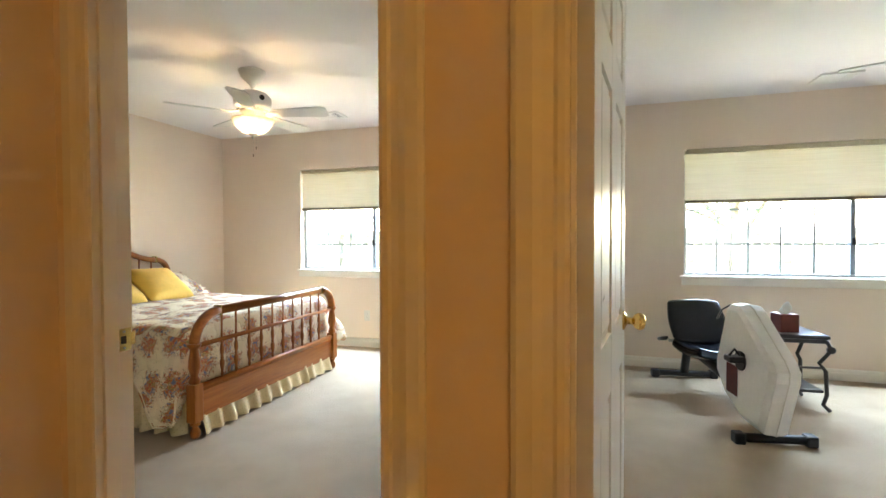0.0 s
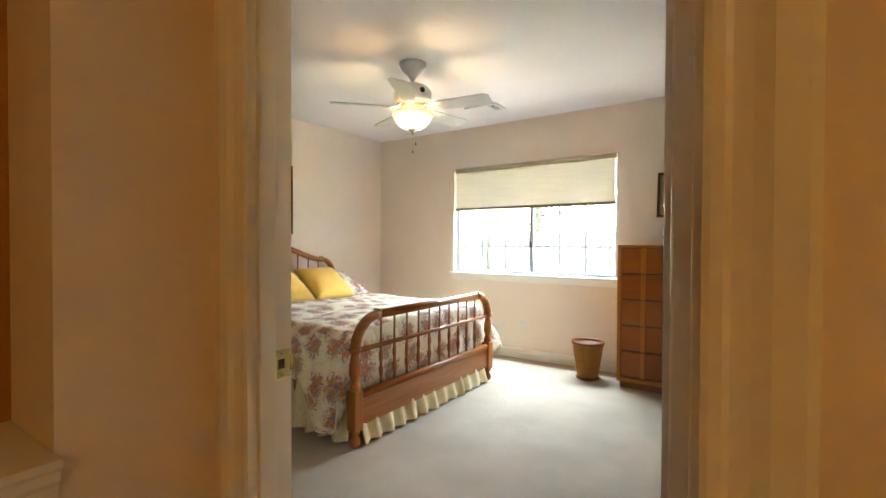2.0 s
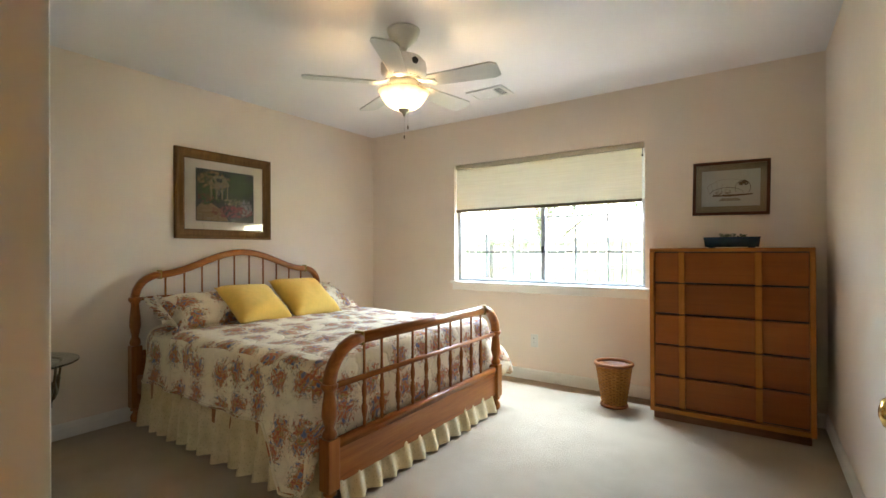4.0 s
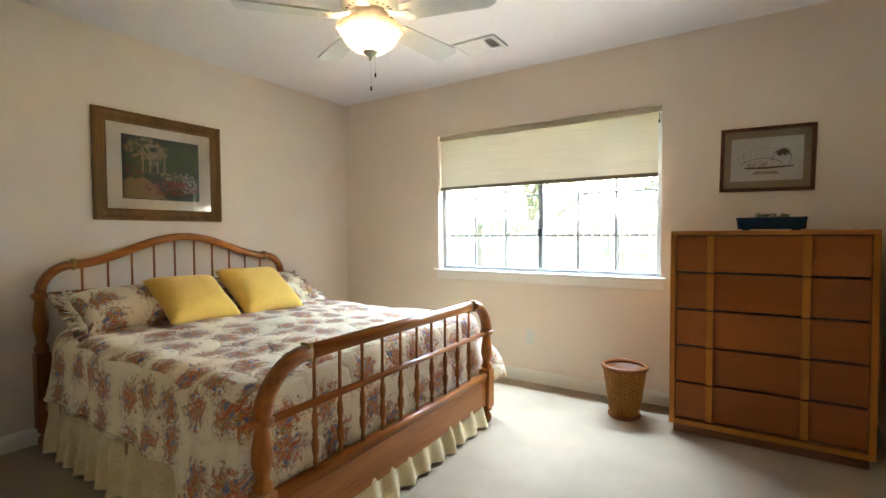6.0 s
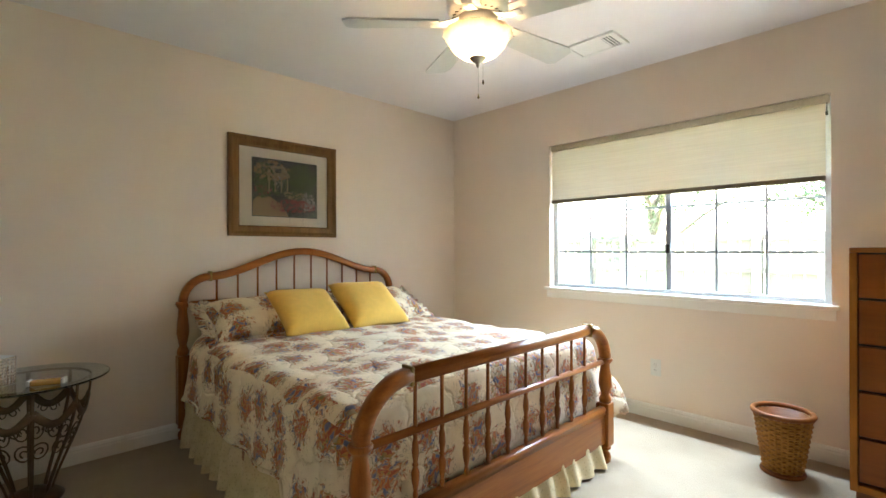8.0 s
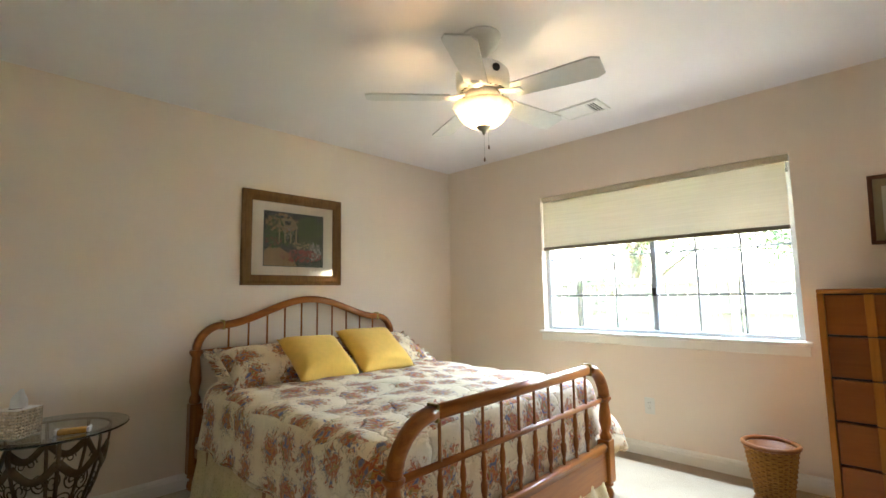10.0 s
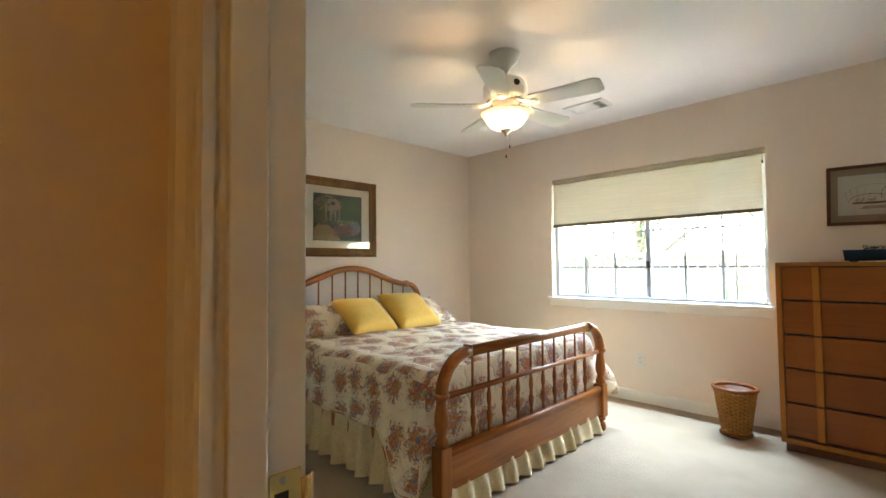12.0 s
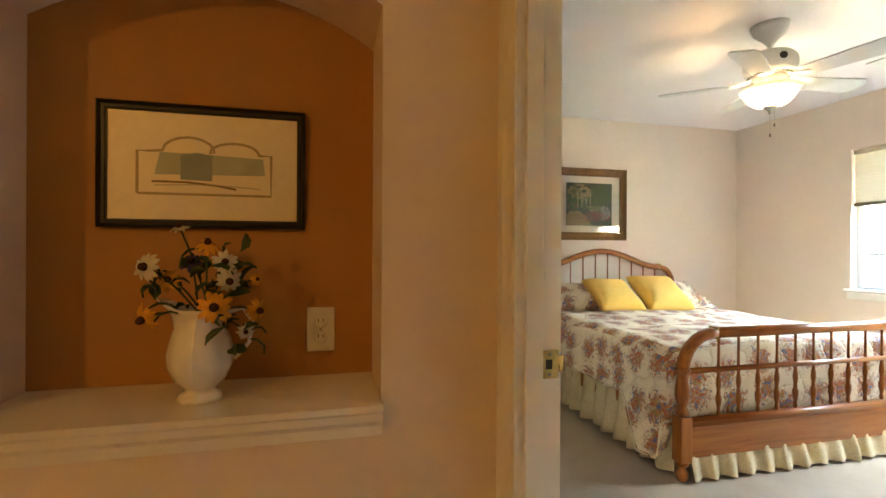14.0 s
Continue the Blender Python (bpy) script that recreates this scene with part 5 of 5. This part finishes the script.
blooms = (
    ((0.04, -0.1, 0.3), G_, 1.25, PETAL_W), ((0.05, 0.06, 0.31), E_, 1.05, PETAL_W), ((0.06, 0.07, 0.27), (0.7, 0.3, -0.3), 1.1, PETAL_W),
    ((0.05, -0.1, 0.19), (0.8, -0.5, -0.4), 1.2, PETAL_Y), ((0.08, 0.045, 0.215), (1, 0.1, 0.1), 1.35, PETAL_Y), ((0.03, 0.02, 0.35), (0.5, 0.1, 0.9), 1.05, PETAL_Y),
    ((0.02, -0.06, 0.27), (0.9, -0.2, 0.4), 1.0, PETAL_Y), ((0.03, 0.125, 0.2), (0.6, 0.8, -0.1), 1.1, PETAL_Y), ((0.02, -0.04, 0.385), (0.4, -0.1, 1), 0.8, PETAL_W),
    ((0.07, 0.105, 0.16), (0.9, 0.5, -0.2), 0.7, PETAL_W), ((0.02, -0.015, 0.31), (0.8, 0, 0.6), 0.9, PETAL_B), ((0.02, 0.12, 0.27), (0.7, 0.7, 0.2), 0.6, PETAL_Y))
for i, (p, way, size, petal) in enumerate(blooms):
    daisy(vase, Vector(p) * 0.96, way, size * 0.82, petal, seed=i, droop=0.5 if petal is PETAL_Y else 0.3)
rng = random.Random(21)
for i in range(46):
    a, u = rng.uniform(0, 6.28), rng.random()
    p = Vector((0.05 * math.cos(a) + 0.02, 0.085 * math.sin(a), 0.19 + 0.13 * u))
    if i > 36:
        p = Vector((0.06 + rng.uniform(-0.01, 0.015), 0.06 + 0.05 * rng.random(), 0.1 + 0.11 * rng.random()))
    m = Matrix.Translation(p) @ pose(0, 0, 0, rng.uniform(-70, 70), rng.uniform(-60, 60), rng.uniform(0, 360))
    l, w = rng.uniform(0.03, 0.055), rng.uniform(0.008, 0.014)
    bm = bmesh.new()
    grid(bm, [[m @ Vector((l * u2, s * w * ww, 0.012 * math.sin(3 * u2) + (0.004 if s else 0))) for s in (-1, 0, 1)] for u2, ww in ((0, 0.1), (0.3, 0.9), (0.65, 0.8), (1, 0.05))])
    part("leaf", bm, LEAF, vase)

# hall ceiling light behind the walk
hl = thing("hall_light", "round frosted hall ceiling light, lit warm", "ceiling light", (1.4, -1.3, H))
part("rim", lathe([(0.16, -0.03), (0.165, -0.02), (0.165, 0)], 32), BRASS, hl)
part("shade", lathe([(0.125, -0.24), (0.14, -0.2), (0.155, -0.12), (0.155, -0.03)], 32, cap=False), BOWL, hl)
part("socket", lathe([(0.02, -0.21), (0.022, -0.03)], 14), BRASS, hl)

# ---- exercise room ----


def exercise_bike(x, y, turn):
    """A recumbent bike; local y runs from the front foot to the seat."""
    b = thing("exercise_bike", "white recumbent exercise bike with a black padded seat", "exercise bike", (x, y, 0), turn)
    for yy, half in ((0.0, 0.19), (1.3, 0.235)):
        part("foot_bar", sweep([(-half, yy, 0.035), (half, yy, 0.035)], oblong(0.05, 0.045, 0.012)), BLACK, b)
        for s in (-1, 1):
            part("end_cap", boxed(s * half - 0.03, s * half + 0.03, yy - 0.034, yy + 0.034, 0, 0.066, bevel=0.01), BLACK, b, "black rubber end cap")
    outline = [(-0.02, 0.055), (0.22, 0.06), (0.44, 0.15), (0.56, 0.28), (0.56, 0.36), (0.42, 0.73), (0.38, 0.762), (0.27, 0.768), (0.21, 0.74), (-0.1, 0.5), (-0.14, 0.45), (-0.135, 0.39)]
    for s, name in ((-1, "shroud_half"), (1, "shroud_half")):
        bm = bmesh.new()
        edge = [bm.verts.new((0, a, z)) for a, z in outline]
        cen = (0.22, 0.42)
        mid = [bm.verts.new((s * 0.062, cen[0] + (a - cen[0]) * 0.98, cen[1] + (z - cen[1]) * 0.98)) for a, z in outline]
        flat = [bm.verts.new((s * 0.082, cen[0] + (a - cen[0]) * 0.86, cen[1] + (z - cen[1]) * 0.88)) for a, z in outline]
        k = len(outline)
        for p, q in ((edge, mid), (mid, flat)):
            for i in range(k):
                bm.faces.new((p[i], p[(i + 1) % k], q[(i + 1) % k], q[i]))
        bm.faces.new(flat)
        part(name, bm, WHITE, b)
    part("seam", sweep([(0, a * 1.004, z * 1.002) for a, z in outline], oblong(0.006, 0.006, 0.001), closed=True, up=(1, 0, 0)), PLASTIC, b)
    part("vent_decal", boxed(-0.0835, -0.082, 0.24, 0.38, 0.19, 0.38, bevel=0.0005), REDBOX, b, "dark red decal")
    for s in (-1, 1):
        crank = part("crank_arm", sweep([(s * 0.095, 0.2, 0.43), (s * 0.1, 0.14, 0.48 if s < 0 else 0.38)], oblong(0.02, 0.025, 0.005)), BLACK, b)
        part("pedal", boxed(s * 0.15 - 0.045, s * 0.15 + 0.045, 0.09, 0.18, 0.44 if s < 0 else 0.36, 0.475 if s < 0 else 0.395, bevel=0.008), BLACK, crank, "black pedal")
        part("pedal_strap", tube([(s * 0.15 - 0.04, 0.14, 0.46 if s < 0 else 0.38), (s * 0.15, 0.14, 0.515 if s < 0 else 0.435), (s * 0.15 + 0.04, 0.14, 0.46 if s < 0 else 0.38)], 0.008), BLACK, crank)
    part("crank_hub", lathe([(0.06, -0.092), (0.06, 0.092)], 24, m=pose(0, 0.2, 0.43, 0, 90, 0)), BLACK, b)
    part("tension_lever", tube([(-0.05, 0.4, 0.75), (-0.075, 0.46, 0.71), (-0.085, 0.51, 0.64)], 0.006, 8), BLACK, b)
    part("main_beam", sweep([(0, 0.3, 0.2), (0, 0.8, 0.26), (0, 1.25, 0.3)], oblong(0.05, 0.08, 0.012)), BLACK, b)
    part("rear_strut", sweep([(0, 1.29, 0.05), (0, 1.22, 0.3)], oblong(0.06, 0.05, 0.012), up=(0, 1, 0)), BLACK, b)
    bm = bmesh.new()
    rows = []
    for i in range(13):
        u = i / 12
        w = 0.215 * (0.9 + 0.1 * math.sin(math.pi * min(1, u * 1.05)))
        rows.append([(w * v + 0.02 * (1 - u), 0.98 + 0.02 * v * v + 0.15 * u, 0.36 + 0.33 * u - 0.02 * v * v * u) for v in [-1 + 2 * j / 10 for j in range(11)]])
    grid(bm, rows)
    back = part("backrest", bm, VINYL, b, "black padded backrest")
    mod = back.modifiers.new("padding", "SOLIDIFY")
    mod.thickness, mod.offset = 0.06, 0
    bev = back.modifiers.new("round", "BEVEL")
    bev.width, bev.segments = 0.02, 3
    bm = bmesh.new()
    grid(bm, [[(0.2 * v * (0.65 + 0.35 * u), 0.68 + 0.34 * u, 0.34 + 0.03 * v * v - 0.03 * math.sin(math.pi * u)) for v in [-1 + 2 * j / 10 for j in range(11)]] for u in [i / 10 for i in range(11)]])
    seat = part("seat", bm, VINYL, b, "black padded seat")
    mod = seat.modifiers.new("padding", "SOLIDIFY")
    mod.thickness, mod.offset = 0.07, 0
    bev = seat.modifiers.new("round", "BEVEL")
    bev.width, bev.segments = 0.02, 3
    for s in (-1, 1):
        part("side_handle", tube([(s * 0.2, 1.15, 0.36), (s * 0.27, 1.1, 0.37), (s * 0.28, 0.9, 0.42)], 0.014, 8), BLACK, b)
    part("handle_bar", tube([(-0.2, 1.08, 0.36), (0.2, 1.08, 0.36)], 0.012, 8), PEWTER, b)
    return b


exercise_bike(1.53, 3.07, 9.6)


def end_table(x, y, turn):
    t = thing("end_table", "small dark wooden table with scrolled legs and a shelf", "end table", (x, y, 0), turn)
    h = 0.53
    part("tabletop", boxed(-0.21, 0.21, -0.2, 0.2, h - 0.03, h, bevel=0.012), EBONY, t)
    part("apron", boxed(-0.2, 0.2, -0.17, 0.17, h - 0.06, h - 0.03, bevel=0.003), EBONY, t)
    part("shelf", boxed(-0.19, 0.19, -0.16, 0.16, 0.13, 0.15, bevel=0.004), EBONY, t)
    for sx in (-1, 1):
        for sy in (-1, 1):
            pts = [(sx * 0.2, sy * 0.16, h - 0.04), (sx * 0.225, sy * 0.175, h - 0.1), (sx * 0.17, sy * 0.14, h - 0.2), (sx * 0.2, sy * 0.16, 0.28), (sx * 0.205, sy * 0.165, 0.12), (sx * 0.19, sy * 0.155, 0.05), (sx * 0.22, sy * 0.18, 0.012)]
            part("leg", tube(pts, 0.013, 8), EBONY, t)
            part("scroll", lathe([(0.012, -0.016), (0.024, -0.012), (0.024, 0.012), (0.012, 0.016)], 14, m=pose(sx * 0.222, sy * 0.176, h - 0.1, 90, 0, 0)), EBONY, t)
    part("stretcher", tube([(-0.18, -0.15, 0.3), (0.18, -0.15, 0.3)], 0.009, 6), EBONY, t)
    return t


end_table(1.85, 3.88, 4)
tissue_box((1.85, 3.82, 0.53), 12, REDBOX, "dark red tissue box with a white tissue on a dark table")
ceiling_fan(2.365, 2.92, 14, lit=False)

# ---- outdoors ----
bm = boxed(-60, 60, OUT, 120, -0.35, -0.15)
structure("ground", bm, GRASS, "sunlit back lawn", "lawn")
# unseen slab added over the windows to keep direct sun out of the rooms
structure("wall_eave", boxed(WX - 1, R2E + 1, OUT, OUT + 0.85, 2.5, 2.56), SUN_BLOCK_PAINT)
# pale reflector strip, added out of view, throws daylight up through the windows
structure("pavement", boxed(-6, 6, OUT, OUT + 1.6, -0.15, -0.12, bevel=0.01), plain("concrete", (0.55, 0.53, 0.5), 0.9, 12.0, 0.2), "unseen pale strip added outside to bounce daylight indoors", "patio")

fence = thing("fence", "weathered grey board fence behind the lawn", "fence", (0, 9.2, -0.15))
rng = random.Random(6)
board = None
for i in range(90):
    x = -7.4 + i * 0.15
    if board is None:
        board = part("board", boxed(-0.068, 0.068, 0, 0.02, 0, 1.55, bevel=0.004), FENCE, fence)
        board.location = (x, 0, 0)
    else:
        o = board.copy()
        scene.collection.objects.link(o)
        o.location = (x, 0, rng.uniform(-0.02, 0.0))
for z in (0.35, 0.95, 1.42):
    part("fence_rail", boxed(-7.5, 6.2, -0.045, -0.003, z, z + 0.09, bevel=0.004), FENCE, fence)
for i in range(6):
    part("post", boxed(-7.4 + i * 2.6, -7.3 + i * 2.6, -0.1, -0.05, 0, 1.62, bevel=0.006), FENCE, fence)


def tree(x, y, height, spread, seed):
    r = random.Random(seed)
    t = thing("tree", "leafy garden tree with spreading limbs", "tree", (x, y, -0.15))
    bm = bmesh.new()
    tips = []
    trunk = [Vector((0.1 * wavy(seed, k, 0, 1), 0.1 * wavy(k, seed, 0, 1), height * 0.5 * k / 6)) for k in range(7)]

    def limb(points, r0, r1):
        rings = []
        for k, p in enumerate(points):
            rad = r0 + (r1 - r0) * k / (len(points) - 1)
            way = (points[min(k + 1, len(points) - 1)] - points[max(k - 1, 0)]).normalized()
            side = way.cross(Vector((0.3, 1, 0.1))).normalized()
            top = side.cross(way)
            rings.append([bm.verts.new(p + side * (rad * math.cos(a)) + top * (rad * math.sin(a))) for a in [2 * math.pi * q / 8 for q in range(8)]])
        for a, b in zip(rings, rings[1:]):
            for q in range(8):
                f = bm.faces.new((a[q], a[(q + 1) % 8], b[(q + 1) % 8], b[q]))
                f.smooth = True
    limb(trunk, 0.14, 0.08)
    for k in range(9):
        a = r.uniform(0, 6.28)
        start = trunk[r.randint(3, 6)]
        end = start + Vector((math.cos(a) * spread * r.uniform(0.5, 1), math.sin(a) * spread * r.uniform(0.5, 1), height * r.uniform(0.1, 0.45)))
        bend = start.lerp(end, 0.5) + Vector((0, 0, 0.3))
        pts = [start.lerp(bend, u).lerp(bend.lerp(end, u), u) for u in [q / 6 for q in range(7)]]
        limb(pts, 0.06, 0.015)
        tips += pts[3:]
    part("trunk", bm, BARK, t)
    bm = bmesh.new()
    for k in range(5200):
        c = r.choice(tips)
        p = c + Vector((r.gauss(0, 0.42), r.gauss(0, 0.42), r.gauss(0.1, 0.32)))
        m = Matrix.Translation(p) @ pose(0, 0, 0, r.uniform(-80, 80), r.uniform(-80, 80), r.uniform(0, 360))
        l = r.uniform(0.05, 0.1)
        bm.faces.new([bm.verts.new(m @ Vector(q)) for q in ((0, 0, 0), (l * 0.5, -l * 0.28, 0.01), (l, 0, 0), (l * 0.5, l * 0.28, 0.01))])
    tagged(part("crown", bm, LEAF, t), "loose green leaves", kind="stuff")
    return t


tree(-4.2, 10.6, 4.2, 1.6, 3)
tree(-1.2, 12.5, 4.6, 1.8, 5)
tree(3.4, 10.4, 4.4, 1.7, 8)
